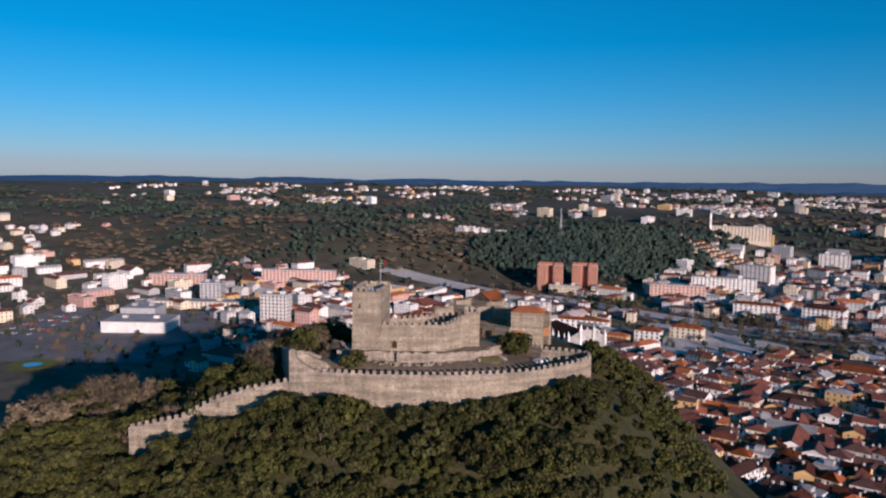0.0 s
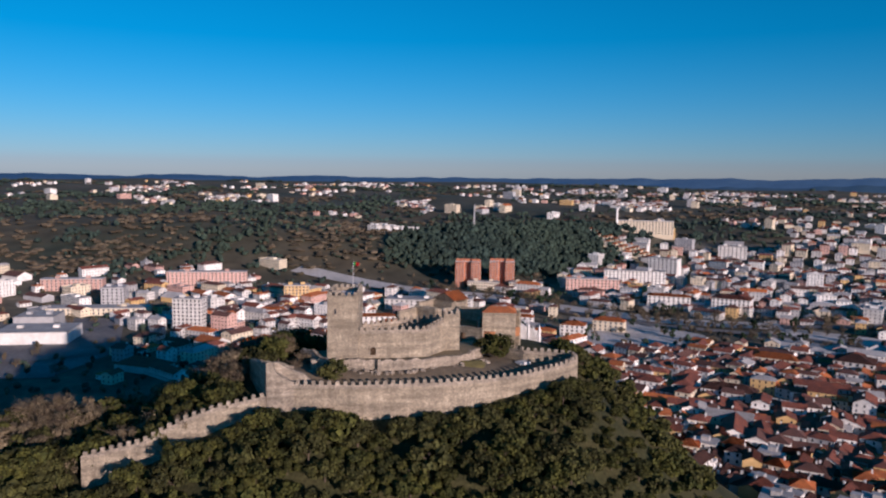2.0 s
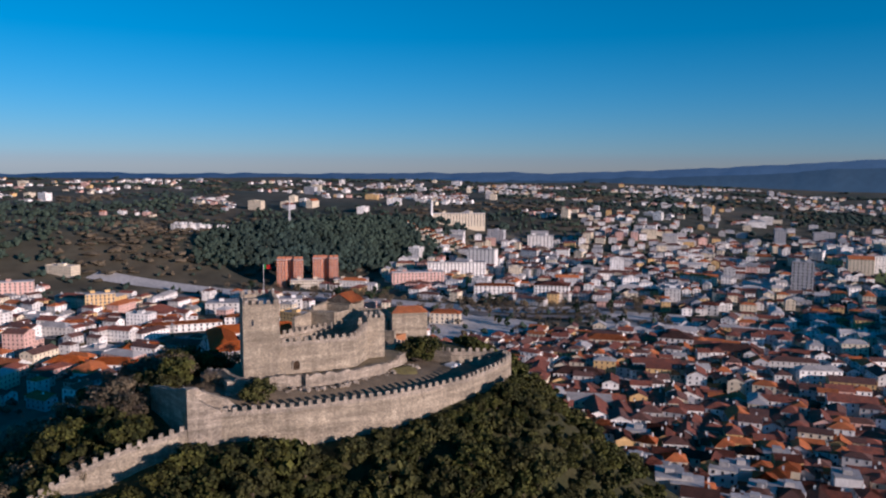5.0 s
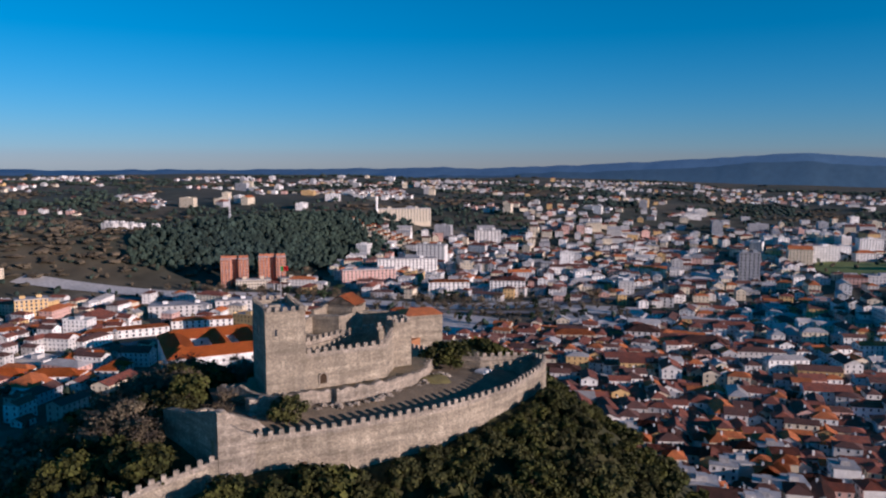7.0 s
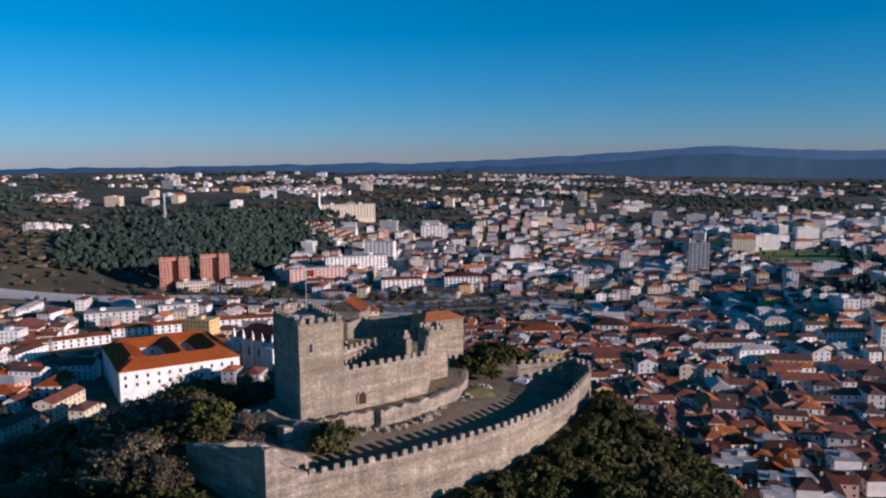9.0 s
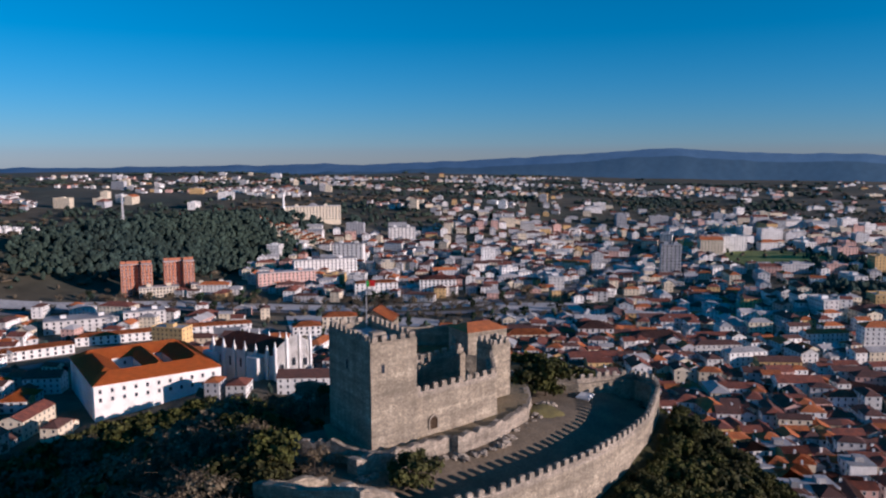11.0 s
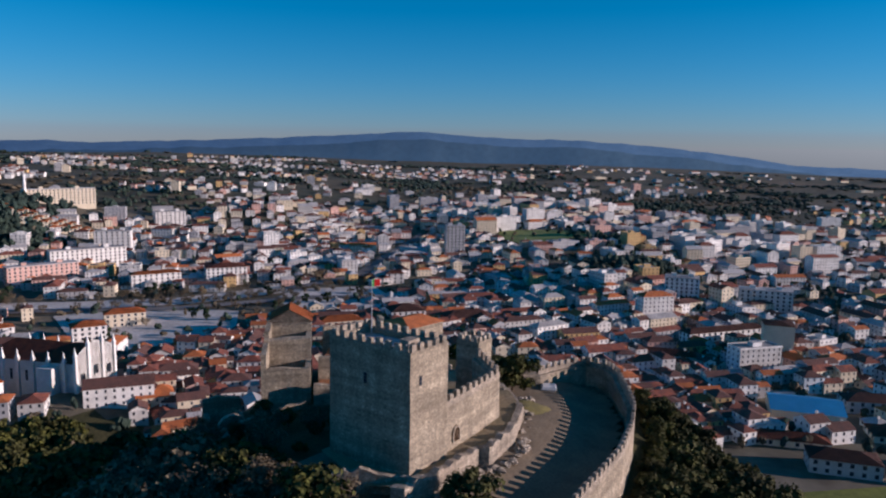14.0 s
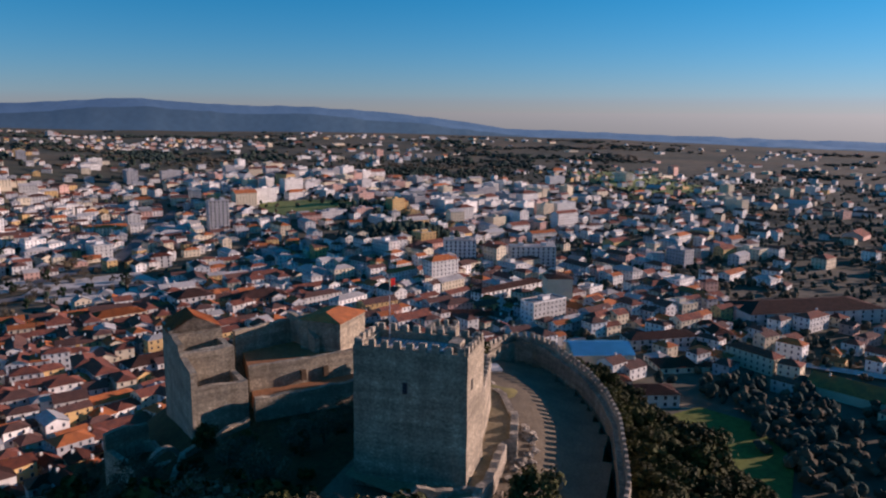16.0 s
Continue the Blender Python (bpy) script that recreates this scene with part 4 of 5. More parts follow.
landmark("terrace_house", "long white terrace with a brown tiled roof", 62, 11, 3, WHITE, 14, 415, 82, -32, sides=(0, 3), roof=ROOF_BROWN, top=2.6)
landmark("terrace_house", "white corner house with a red tiled roof", 36, 12, 2, WHITE, 8, 346, 92, -72, sides=(0, 3), roof=ROOF_RED, top=2.6)
landmark("workshop", "long dark-roofed factory hall with white buttressed wall", 95, 34, 3, WHITE, 14, 425, -108, -62, sides=(0,), roof=ROOF_BROWN, top=4.0)
landmark("workshop", "low school wing with a brown tiled roof", 42, 13, 2, WHITE, 9, 336, -22, -60, sides=(0, 3), roof=ROOF_BROWN, top=2.8)
landmark("workshop", "white school wing with a dull red roof", 30, 13, 2, WHITE, 6, 362, -52, 20, sides=(0, 3), roof=ROOF_RED, top=2.6)
landmark("workshop", "low white shed with a dull red roof", 32, 12, 1, CREAM, 6, 262, 6, -66, sides=(0, 3), roof=ROOF_RED, top=2.4)
landmark("workshop", "white house with a brown tiled roof by the meadow", 26, 14, 2, WHITE, 6, 246, -18, -70, sides=(0, 3), roof=ROOF_BROWN, top=2.6)
landmark("workshop", "low shed with a rust red tiled roof", 30, 16, 1, CREAM, 5, 300, -34, -66, sides=(0, 3), roof=ROOF_RED, top=3.0)
landmark("sports_hall", "low white sports hall with a grey flat roof", 52, 34, 3, WHITE, 1, -264, 366, 6, sides=())
landmark("sports_hall", "raised flat-roofed hall wing", 30, 26, 4, GREY, 1, -282, 404, 6, sides=())
landmark("market_hall", "long pale market hall with a ribbon of windows", 86, 18, 2, CREAM, 20, -262, 470, 4, sides=(0,))
landmark("warehouse", "white flat-roofed warehouse row", 52, 22, 3, WHITE, 11, 20, 512, -8, sides=(0, 1))
landmark("warehouse", "white two-storey flat-roofed store", 30, 18, 4, WHITE, 6, 62, 500, -10, sides=(0, 1))
for x, y, w, rz in ((-40, 470, 52, 8), (-25, 440, 60, 4), (38, 455, 60, -8), (98, 447, 58, -14), (-98, 470, 44, 10), (-75, 430, 40, 6)):
    landmark("terrace_house", "long white terrace with an orange tiled roof", w, 10, 2, WHITE, int(w / 4.5), x, y, rz, sides=(0,), roof=ROOF_ORANGE, top=2.2)
landmark("terrace_house", "white villa with a bright orange hip roof", 20, 14, 3, WHITE, 5, 152, 395, -20, sides=(0, 3), roof=ROOF_ORANGE, top=3)
landmark("terrace_house", "cream house with a terracotta hip roof", 26, 12, 3, CREAM, 6, 186, 412, -24, sides=(0, 3), roof=ROOF_ORANGE, top=3)
landmark("town_hall", "white ornate corner building with red hip roof", 24, 20, 4, WHITE, 6, 312, 268, -35, sides=(0, 1, 3), roof=ROOF_BROWN, top=4)
landmark("town_hall", "red brick bank with a long hip roof", 34, 18, 3, BRICK, 8, 335, 232, -40, sides=(0, 3), roof=ROOF_BROWN, top=4)
landmark("town_hall", "cream palace with small pediments and red roofs", 30, 14, 3, CREAM, 7, 268, 288, -30, sides=(0, 3), roof=ROOF_ORANGE, top=3)
landmark("terrace_house", "white hall with a brown gable roof by the square", 30, 13, 3, WHITE, 7, 205, 212, -28, sides=(0, 3), roof=ROOF_BROWN, top=3.4)
landmark("chapel_house", "small white church with a red roof", 16, 10, 3, WHITE, 3, 425, 378, -40, sides=(0, 3), roof=ROOF_RED, top=2.6)

# blue-roofed shed
shed = thing("blue_shed", "open shed with a bright blue sheet roof", "shed", 305, 9, land(305, 9), -70)
taken.append((305, 9, 24))
bm = bmesh.new()
box(bm, -16, -13, -3, 16, 13, 5)
part("wall", bm, CREAM, shed)
bm = bmesh.new()
for p in roof_faces("gable", 32, 26, 5, 3.4):
    bm.faces.new([bm.verts.new(c) for c in p])
bmesh.ops.solidify(bm, geom=bm.faces[:], thickness=0.25)
part("roof", bm, BLUE, shed)

# white church with buttresses
church = thing("church", "large white church with pinnacled buttresses and a brown roof", "church", 85, 285, -67.5, -65)
taken.append((85, 285, 32))
taken.append((92, 268, 16))
CW, CH, CL = 12.6, 12.5, -34
bm = bmesh.new()
box(bm, CL, -CW, -14, 16, CW, CH)
part("wall", bm, WHITE, church)
bm = bmesh.new()
for p in (((CL, -CW - 0.4, CH), (15.8, -CW - 0.4, CH), (15.8, 0, CH + 6.4), (CL + 8, 0, CH + 6.4)), ((15.8, CW + 0.4, CH), (CL, CW + 0.4, CH), (CL + 8, 0, CH + 6.4), (15.8, 0, CH + 6.4)),
          ((CL, CW + 0.4, CH), (CL, -CW - 0.4, CH), (CL + 8, 0, CH + 6.4))):
    bm.faces.new([bm.verts.new(c) for c in p])
bmesh.ops.solidify(bm, geom=bm.faces[:], thickness=0.3)
part("roof", bm, ROOF_RED, church)
bm = bmesh.new()
rim = [(-13.6, -14), (13.6, -14), (13.6, 15.6), (5.0, 19.6), (0, 20.8), (-5.0, 19.6), (-13.6, 15.6)]
bm.faces.new([bm.verts.new((16.8, u, v)) for u, v in rim])
bmesh.ops.solidify(bm, geom=bm.faces[:], thickness=1.0)
part("facade", bm, WHITE, church, "tall flat front with a low gable")
bm = bmesh.new()
box(bm, 0, -CW - 5, -14, 8, -CW + 1, 11)
part("side_chapel", bm, WHITE, church)
bm = bmesh.new()
box(bm, CL - 3, -CW - 2, -14, CL + 8, CW + 2, 9)
part("choir", bm, WHITE, church)


def pinnacle(bm, x, y, w, h, tip):
    box(bm, x - w, y - w, -14, x + w, y + w, h)
    box(bm, x - w * 1.15, y - w * 1.15, h, x + w * 1.15, y + w * 1.15, h + 0.4)
    box(bm, x - w * 0.8, y - w * 0.8, h + 0.4, x + w * 0.8, y + w * 0.8, h + tip, top=0.08)


for side in (-1, 1):
    for k in range(6):
        bm = bmesh.new()
        pinnacle(bm, -30 + k * 8.2, side * (CW + 0.5), 0.75, 13.4, 4.6)
        part("buttress", bm, WHITE, church)
for yy in (-13.4, -4.8, 4.8, 13.4):
    bm = bmesh.new()
    pinnacle(bm, 17.2, yy, 0.7, 16.4 + 3.6 * (abs(yy) < 6), 4.2)
    part("buttress", bm, WHITE, church)
for yy, z0 in ((-9, 3), (0, 5), (9, 3), (-9, -7), (9, -7)):
    bm = bmesh.new()
    bm.faces.new([bm.verts.new((17.9, yy + u, z0 + v)) for u, v in ((-0.9, 0), (0.9, 0), (0.9, 3.2), (0.5, 4.2), (0, 4.6), (-0.5, 4.2), (-0.9, 3.2))])
    bmesh.ops.solidify(bm, geom=bm.faces[:], thickness=1.0)
    part("arched_window", bm, GLASS, church)
for k in range(5):
    bm = bmesh.new()
    box(bm, -26.6 + k * 8.2, -CW - 0.1, 3, -25.2 + k * 8.2, -CW + 0.3, 8)
    part("side_window", bm, GLASS, church)

# convent round a courtyard
convent = thing("convent", "large white convent with bright orange roofs round a court", "building", 25, 315, -71, 2)
taken.append((25, 315, 46))
for cx, cy, w, d, rz in ((0, -25, 62, 17, 0), (0, 25, 62, 17, 0), (-22.5, 0, 52, 17, 90), (22.5, 0, 52, 17, 90), (3, 0, 50, 10, 90)):
    m = pose(cx, cy, 0, 0, 0, rz)
    bm = bmesh.new()
    box(bm, -w / 2, -d / 2, -8, w / 2, d / 2, 10)
    bm.transform(m)
    part("wing_wall", bm, WHITE, convent)
    bm = bmesh.new()
    for p in roof_faces("hip", w, d, 10, 4.6, 0.7):
        bm.faces.new([bm.verts.new(m @ Vector(c)) for c in p])
    bmesh.ops.solidify(bm, geom=bm.faces[:], thickness=0.25)
    part("wing_roof", bm, ROOF_NEW, convent)
    for f in (2.6, 6.8):
        for k in range(int(w / 5.5)):
            shared("window", WINDOW, convent, m @ pose(-w / 2 + 2.8 + k * 5.5, -d / 2, f) @ Matrix.Diagonal((1.3, 1, 1.3, 1)))
for x, y, rz, w in ((-33, 330, 62, 20), (-64, 326, -20, 30), (-92, 338, -20, 26), (-50, 362, 8, 30)):
    landmark("convent_house", "white house with an orange hip roof beside the convent", w, 14, 2, WHITE, 4, x, y, rz, sides=(0, 3), roof=ROOF_NEW, top=3.6)

# mast and chimney on the far hill
mast = thing("radio_mast", "tall pale lattice mast on the wooded hill", "mast", 97, 772, land(97, 772))
bm = bmesh.new()
for k in range(4):
    u = 2 * math.pi * k / 4
    limb(bm, (1.6 * math.cos(u), 1.6 * math.sin(u), 0), (0.4 * math.cos(u), 0.4 * math.sin(u), 34), 0.3, 0.2, 4)
for k in range(8):
    box(bm, -1.5 + k * 0.13, -1.5 + k * 0.13, k * 4, 1.5 - k * 0.13, 1.5 - k * 0.13, k * 4 + 0.4)
part("lattice", bm, METAL, mast)
chim = thing("chimney_stack", "tall white chimney beside the cream slab", "chimney", 294, 806, land(294, 806))
bm = bmesh.new()
bmesh.ops.create_cone(bm, segments=14, radius1=1.8, radius2=1.3, depth=30, matrix=pose(0, 0, 14), cap_ends=True)
part("shaft", bm, WHITE, chim)

# ---- streets, squares and fields ----
def sheet(name, label, category, pts, mat, lift, sub=14.0):
    """A patch that follows the land a little above it."""
    xs, ys = [p[0] for p in pts], [p[1] for p in pts]
    bm = bmesh.new()
    bm.faces.new([bm.verts.new((x, y, 0)) for x, y in pts])
    for ax, lo, hi in ((0, min(xs), max(xs)), (1, min(ys), max(ys))):
        k = lo + sub
        while k < hi:
            co, no = Vector((0, 0, 0)), Vector((0, 0, 0))
            co[ax], no[ax] = k, 1
            bmesh.ops.bisect_plane(bm, geom=bm.verts[:] + bm.edges[:] + bm.faces[:], plane_co=co, plane_no=no)
            k += sub
    bmesh.ops.triangulate(bm, faces=bm.faces[:])
    for v in bm.verts:
        v.co.z = land(v.co.x, v.co.y) + lift
    ob = part(name, bm, mat)
    return tagged(ob, label, category, kind="structure")


def road(name, label, pts, w, mat, lift):
    bm = bmesh.new()
    prev = None
    for i in range(len(pts) - 1):
        a_, b_ = Vector(pts[i]), Vector(pts[i + 1])
        n = max(1, int((b_ - a_).length / 12))
        for k in range(n + (i == len(pts) - 2)):
            c = a_.lerp(b_, k / n)
            s = Vector((-(b_ - a_).y, (b_ - a_).x)).normalized() * w / 2
            cur = [bm.verts.new((*(c + s * q), land(*(c + s * q)) + lift)) for q in (1, -1)]
            if prev:
                bm.faces.new((prev[0], prev[1], cur[1], cur[0]))
            prev = cur
    return tagged(part(name, bm, mat), label, "road", kind="structure")


sheet("pavement_square", "wide pale paved fair ground", "square", [(130, 360), (215, 330), (262, 388), (226, 455), (165, 470)], PAVING, 0.5)
sheet("pavement_parking", "large asphalt car park", "car park", [(-390, 240), (-205, 260), (-190, 330), (-232, 450), (-380, 440)], ASPHALT, 0.5)
sheet("pavement_east", "pale paved river park", "square", [(300, 330), (372, 330), (400, 380), (345, 420), (300, 400)], PAVING, 0.5)
road("road_avenue", "broad grey avenue along the river", [(-120, 690), (7, 606), (102, 565), (190, 490), (256, 446), (340, 425)], 26, PAVING, 0.9)
road("road_bridge", "dark street running on along the river", [(340, 425), (420, 420), (520, 470), (640, 520)], 12, ASPHALT, 1.1)
road("road_river", "dark street along the park", [(-60, 600), (60, 570), (165, 490), (240, 425), (330, 385), (400, 310), (470, 240), (560, 160)], 12, ASPHALT, 1.2)
road("road_west", "grey street below the castle hill", [(-420, 300), (-240, 300), (-160, 360), (-60, 400), (60, 430), (140, 430)], 11, ASPHALT, 1.2)
road("road_old", "narrow street through the old town", [(150, 330), (180, 270), (235, 215), (290, 150), (330, 60), (330, -60), (300, -200)], 8, PAVING, 1.2)
road("road_mall", "wide street between blocks", [(300, 190), (370, 130), (450, 40), (520, -60)], 9, ASPHALT, 1.3)
sheet("meadow", "bright green meadow below the castle hill", "meadow", [(128, 0), (150, 12), (175, 16), (209, -7), (246, -41), (236, -61), (202, -74), (166, -68), (136, -52), (122, -30)], GRASS, 0.7, 8)
sheet("green_field", "pale mown field on the rise", "field", [(628, 350), (704, 318), (756, 345), (740, 400), (702, 450), (660, 420)], FIELD, 1.0)
sheet("far_field", "wide pale field by the ring road", "field", [(1070, -150), (1500, 30), (1440, 190), (1120, 40)], FIELD, 2.0, 40)
sheet("slope_field", "grassy clearing on the wooded knoll", "field", [(520, 250), (600, 190), (640, 230), (560, 290)], GRASS, 1.0)
sheet("roundabout", "round grass island in the car park", "roundabout", [(-275 + 16 * math.cos(k * math.pi / 12), 243 + 16 * math.sin(k * math.pi / 12)) for k in range(24)], GRASS, 0.9, 10)
sheet("fountain_basin", "round blue fountain basin", "fountain", [(-275 + 6 * math.cos(k * math.pi / 12), 243 + 6 * math.sin(k * math.pi / 12)) for k in range(24)], BLUE, 1.2, 10)

# ---- the town's houses ----
AVENUE = [(-120, 690), (7, 606), (102, 565), (190, 490), (256, 446), (340, 425), (420, 420), (520, 470), (640, 520)]
OPEN = [((196, 398), 70), ((150, 445), 30), ((345, 376), 56), ((292, 405), 42), ((-40, 140), 105), ((20, 215), 45), ((-230, 270), 60), ((-300, 340), 95), ((205, -45), 80), ((700, 385), 62), ((575, 235), 62), ((140, 545), 26), ((250, 470), 30)]
STREETS = [[(150, 330), (180, 270), (235, 215), (290, 150), (330, 60), (330, -60), (300, -200)], [(300, 190), (370, 130), (450, 40), (520, -60)],
           [(-60, 600), (60, 570), (165, 490), (240, 425), (330, 385), (400, 310), (470, 240), (560, 160)], [(-420, 300), (-240, 300), (-160, 360), (-60, 400), (60, 430), (140, 430)]]


def near_line(x, y, line, w):
    return any(capsule(x, y, *p, *q)[0] < w for p, q in zip(line, line[1:]))


def wooded(x, y):
    """How thick the woods stand at a place, 0 to 1."""
    r = math.hypot(x, y)
    w = 0.0
    for cx, cy, rx, ry, k in ((140, 735, 165, 62, 1.0), (600, 760, 75, 40, 1.0), (560, 215, 70, 55, 0.9), (-150, 800, 260, 110, 0.8), (-420, 760, 180, 160, 0.8), (-60, 1020, 420, 150, 0.7),
                              (620, 1150, 260, 110, 0.6), (1250, 900, 300, 160, 0.7), (1300, 400, 240, 130, 0.7), (-500, 1100, 300, 200, 0.8)):
        w = max(w, k * math.exp(-(((x - cx) / rx) ** 2 + ((y - cy) / ry) ** 2) ** 2))
    n = noise.noise(Vector((x / 260, y / 260, 7.7))) + 0.5 * noise.noise(Vector((x / 90, y / 90, 2.2)))
    return max(w, smooth(0.0, 0.35, n) * smooth(850, 1200, r))


random.seed(11)
near, rest = [], []


def settle(n, x0, x1, y0, y1, mix, gap, ang, thin=0.55):
    """Strews houses over a stretch of town, turned to its streets."""
    for _ in range(n):
        x, y = random.uniform(x0, x1), random.uniform(y0, y1)
        kind_ = random.choices(list(mix), list(mix.values()))[0]
        w, d, f = {"old": (random.uniform(8, 15), random.uniform(7, 10.5), random.choice((1, 2, 2, 3))), "row": (random.uniform(16, 30), random.uniform(9, 12), random.choice((2, 3))),
                   "villa": (random.uniform(8, 15), random.uniform(8, 12), random.choice((1, 2, 2))), "flats": (random.uniform(14, 34), random.uniform(11, 15), random.choice((3, 3, 4, 4, 5, 6))),
                   "shed": (random.uniform(18, 40), random.uniform(12, 22), 1)}[kind_]
        r = (w + d) / 4 * gap
        if not free(x, y, r):
            continue
        if kind_ == "villa" and noise.noise(Vector((x / 210, y / 210, 5.5))) < 0.06:
            continue
        if land(x, y) > -66 and math.hypot(x - 15, y) < 170 or math.hypot(x - 15, y - 5) < 112 or wooded(x, y) > thin:
            continue
        if near_line(x, y, AVENUE, (24 if x < 340 else 8) + d / 2) or any(near_line(x, y, s_, 5 + d / 2) for s_ in STREETS):
            continue
        if any(math.hypot(x - c[0], y - c[1]) < q for c, q in OPEN):
            continue
        taken.append((x, y, r))
        a_ = ang(x, y) + random.choice((0, 90)) + random.uniform(-9, 9)
        (near if kind_ in ("old", "row") and math.hypot(x - 40, y + 10) < 400 else rest).append((x, y, a_, kind_, w, d, f))


turn = lambda x, y: -35 + 18 * noise.noise(Vector((x / 120, y / 120, 1)))
settle(7000, 85, 330, -10, 335, {"old": 9, "row": 1.5}, 0.66, turn)
settle(2400, 300, 520, -60, 340, {"old": 6, "row": 2, "flats": 0.7}, 0.9, turn)
settle(700, 215, 420, -330, -20, {"old": 3, "row": 1, "shed": 1}, 1.4, turn)
settle(1300, -190, 160, 250, 600, {"row": 3, "old": 4, "flats": 0.4, "shed": 1}, 1.05, turn)
settle(420, -560, -150, 250, 700, {"flats": 1, "row": 2, "old": 3, "shed": 1}, 1.5, turn)
settle(2200, 190, 640, 380, 760, {"old": 7, "row": 2, "flats": 0.6}, 1.0, turn)
settle(900, 640, 1050, 120, 560, {"old": 2, "flats": 4, "row": 2}, 1.05, turn)
settle(1400, 500, 1120, -120, 700, {"old": 5, "flats": 0.7, "row": 2, "shed": 0.4}, 1.15, turn)
settle(900, 600, 1500, -500, 1000, {"old": 4, "flats": 0.5, "shed": 1}, 1.7, turn, 0.35)
settle(1700, -100, 700, 700, 1500, {"villa": 8, "flats": 0.25}, 1.4, turn, 0.35)
settle(900, -900, -50, 650, 1700, {"villa": 8, "flats": 0.25}, 1.6, turn, 0.3)
settle(2200, 250, 1900, 1000, 2300, {"villa": 8, "flats": 0.15}, 1.5, turn, 0.35)
settle(1500, -1200, 900, 1500, 2800, {"villa": 8, "flats": 0.15}, 1.7, turn, 0.35)
settle(700, 1100, 2800, -700, 1400, {"villa": 5, "shed": 1}, 1.8, turn, 0.35)

near.sort(key=lambda h: math.hypot(h[0] - 40, h[1] + 10))
for x, y, a_, kind_, w, d, f in near[:155]:
    proto = HOUSES[7] if kind_ == "row" else random.choice(HOUSES[:7] + HOUSES[8:])
    copy_thing(proto, pose(x, y, land(x, y), 0, 0, a_))
rest += near[155:]


class Pile:
    """Verts and faces of many houses, for one mesh."""

    def __init__(self):
        self.v, self.f, self.m = [], [], []

    def quad(self, pts, mat):
        n = len(self.v)
        self.v.extend(pts)
        self.f.append(tuple(range(n, n + len(pts))))
        self.m.append(mat)


PALETTE = [WHITE, CREAM, OCHRE, PINK, GREY, ROOF_RED, ROOF_ORANGE, ROOF_BROWN, FLAT, GLASS]


def heap_house(pile, x, y, a_, kind_, w, d, f):
    z0 = land(x, y)
    c, s = math.cos(radians(a_)), math.sin(radians(a_))
    P = lambda u, v, z: (x + u * c - v * s, y + u * s + v * c, z0 + z)
    h = f * 3.0 + (1.5 if kind_ == "shed" else 0)
    wall = random.choices((0, 1, 2, 3, 4), (12, 4, 1.2, 1.4, 2) if kind_ != "flats" else (9, 5, 1.5, 3, 4))[0]
    X, Y = w / 2, d / 2
    cs = ((-X, -Y), (X, -Y), (X, Y), (-X, Y))
    for i in range(4):
        (u0, v0), (u1, v1) = cs[i], cs[(i + 1) % 4]
        pile.quad([P(u0, v0, -4), P(u1, v1, -4), P(u1, v1, h), P(u0, v0, h)], wall)
        ln = math.hypot(u1 - u0, v1 - v0)
        n = max(1, int(ln / 3.2))
        far = math.hypot(x, y) > 1250
        if kind_ == "shed" or far and kind_ == "villa" and random.random() < 0.5:
            continue
        nx, ny = (v1 - v0) / ln * 0.06, -(u1 - u0) / ln * 0.06
        for fl in range(f):
            for k in range(n):
                t0, t1 = (k + 0.5) / n - 0.45 / ln, (k + 0.5) / n + 0.45 / ln
                a0, b0, a1, b1 = u0 + (u1 - u0) * t0 + nx, v0 + (v1 - v0) * t0 + ny, u0 + (u1 - u0) * t1 + nx, v0 + (v1 - v0) * t1 + ny
                pile.quad([P(a0, b0, fl * 3 + 1), P(a1, b1, fl * 3 + 1), P(a1, b1, fl * 3 + 2.4), P(a0, b0, fl * 3 + 2.4)], 9)
    if kind_ == "flats" and random.random() < 0.8 or kind_ == "shed" and random.random() < 0.5:
        pile.quad([P(u, v, h) for u, v in cs], 8)
        for i in range(4):
            (u0, v0), (u1, v1) = cs[i], cs[(i + 1) % 4]
            pile.quad([P(u0 * 1.02, v0 * 1.02, h - 0.2), P(u1 * 1.02, v1 * 1.02, h - 0.2), P(u1 * 1.02, v1 * 1.02, h + 0.7), P(u0 * 1.02, v0 * 1.02, h + 0.7)], wall)
        e = [(u * 0.22, v * 0.4) for u, v in cs]
        for i in range(4):
            pile.quad([P(*e[i], h), P(*e[(i + 1) % 4], h), P(*e[(i + 1) % 4], h + 2.4), P(*e[i], h + 2.4)], wall)
        pile.quad([P(u, v, h + 2.4) for u, v in e], 8)
    else:
        old_ = math.hypot(x, y) < 430
        mat = random.choices((5, 6, 7, 8), (5, 2.2, 3.5, 0.6) if old_ else (3, 1.2, 2.6, 3.2))[0]
        hip = random.random() < 0.5
        rise = d * random.uniform(0.2, 0.28)
        for p in roof_faces("hip" if hip else "gable", w, d, h, rise):
            pile.quad([P(*q) for q in p], mat)
        if not hip:
            for q in (-1, 1):
                pile.quad([P(q * X, -q * Y, h), P(q * X, q * Y, h), P(q * X, 0, h + rise)], wall)
        if random.random() < 0.5:
            k = random.uniform(-0.3, 0.3) * w
            for i in range(4):
                e = ((k, 0.4), (k + 0.8, 0.4), (k + 0.8, 1.3), (k, 1.3))
                pile.quad([P(*e[i], h), P(*e[(i + 1) % 4], h), P(*e[(i + 1) % 4], h + rise + 0.9), P(*e[i], h + rise + 0.9)], 0)


pile = Pile()
for h_ in rest:
    heap_house(pile, *h_)
me = bpy.data.meshes.new("town_houses")
me.from_pydata(pile.v, [], pile.f)
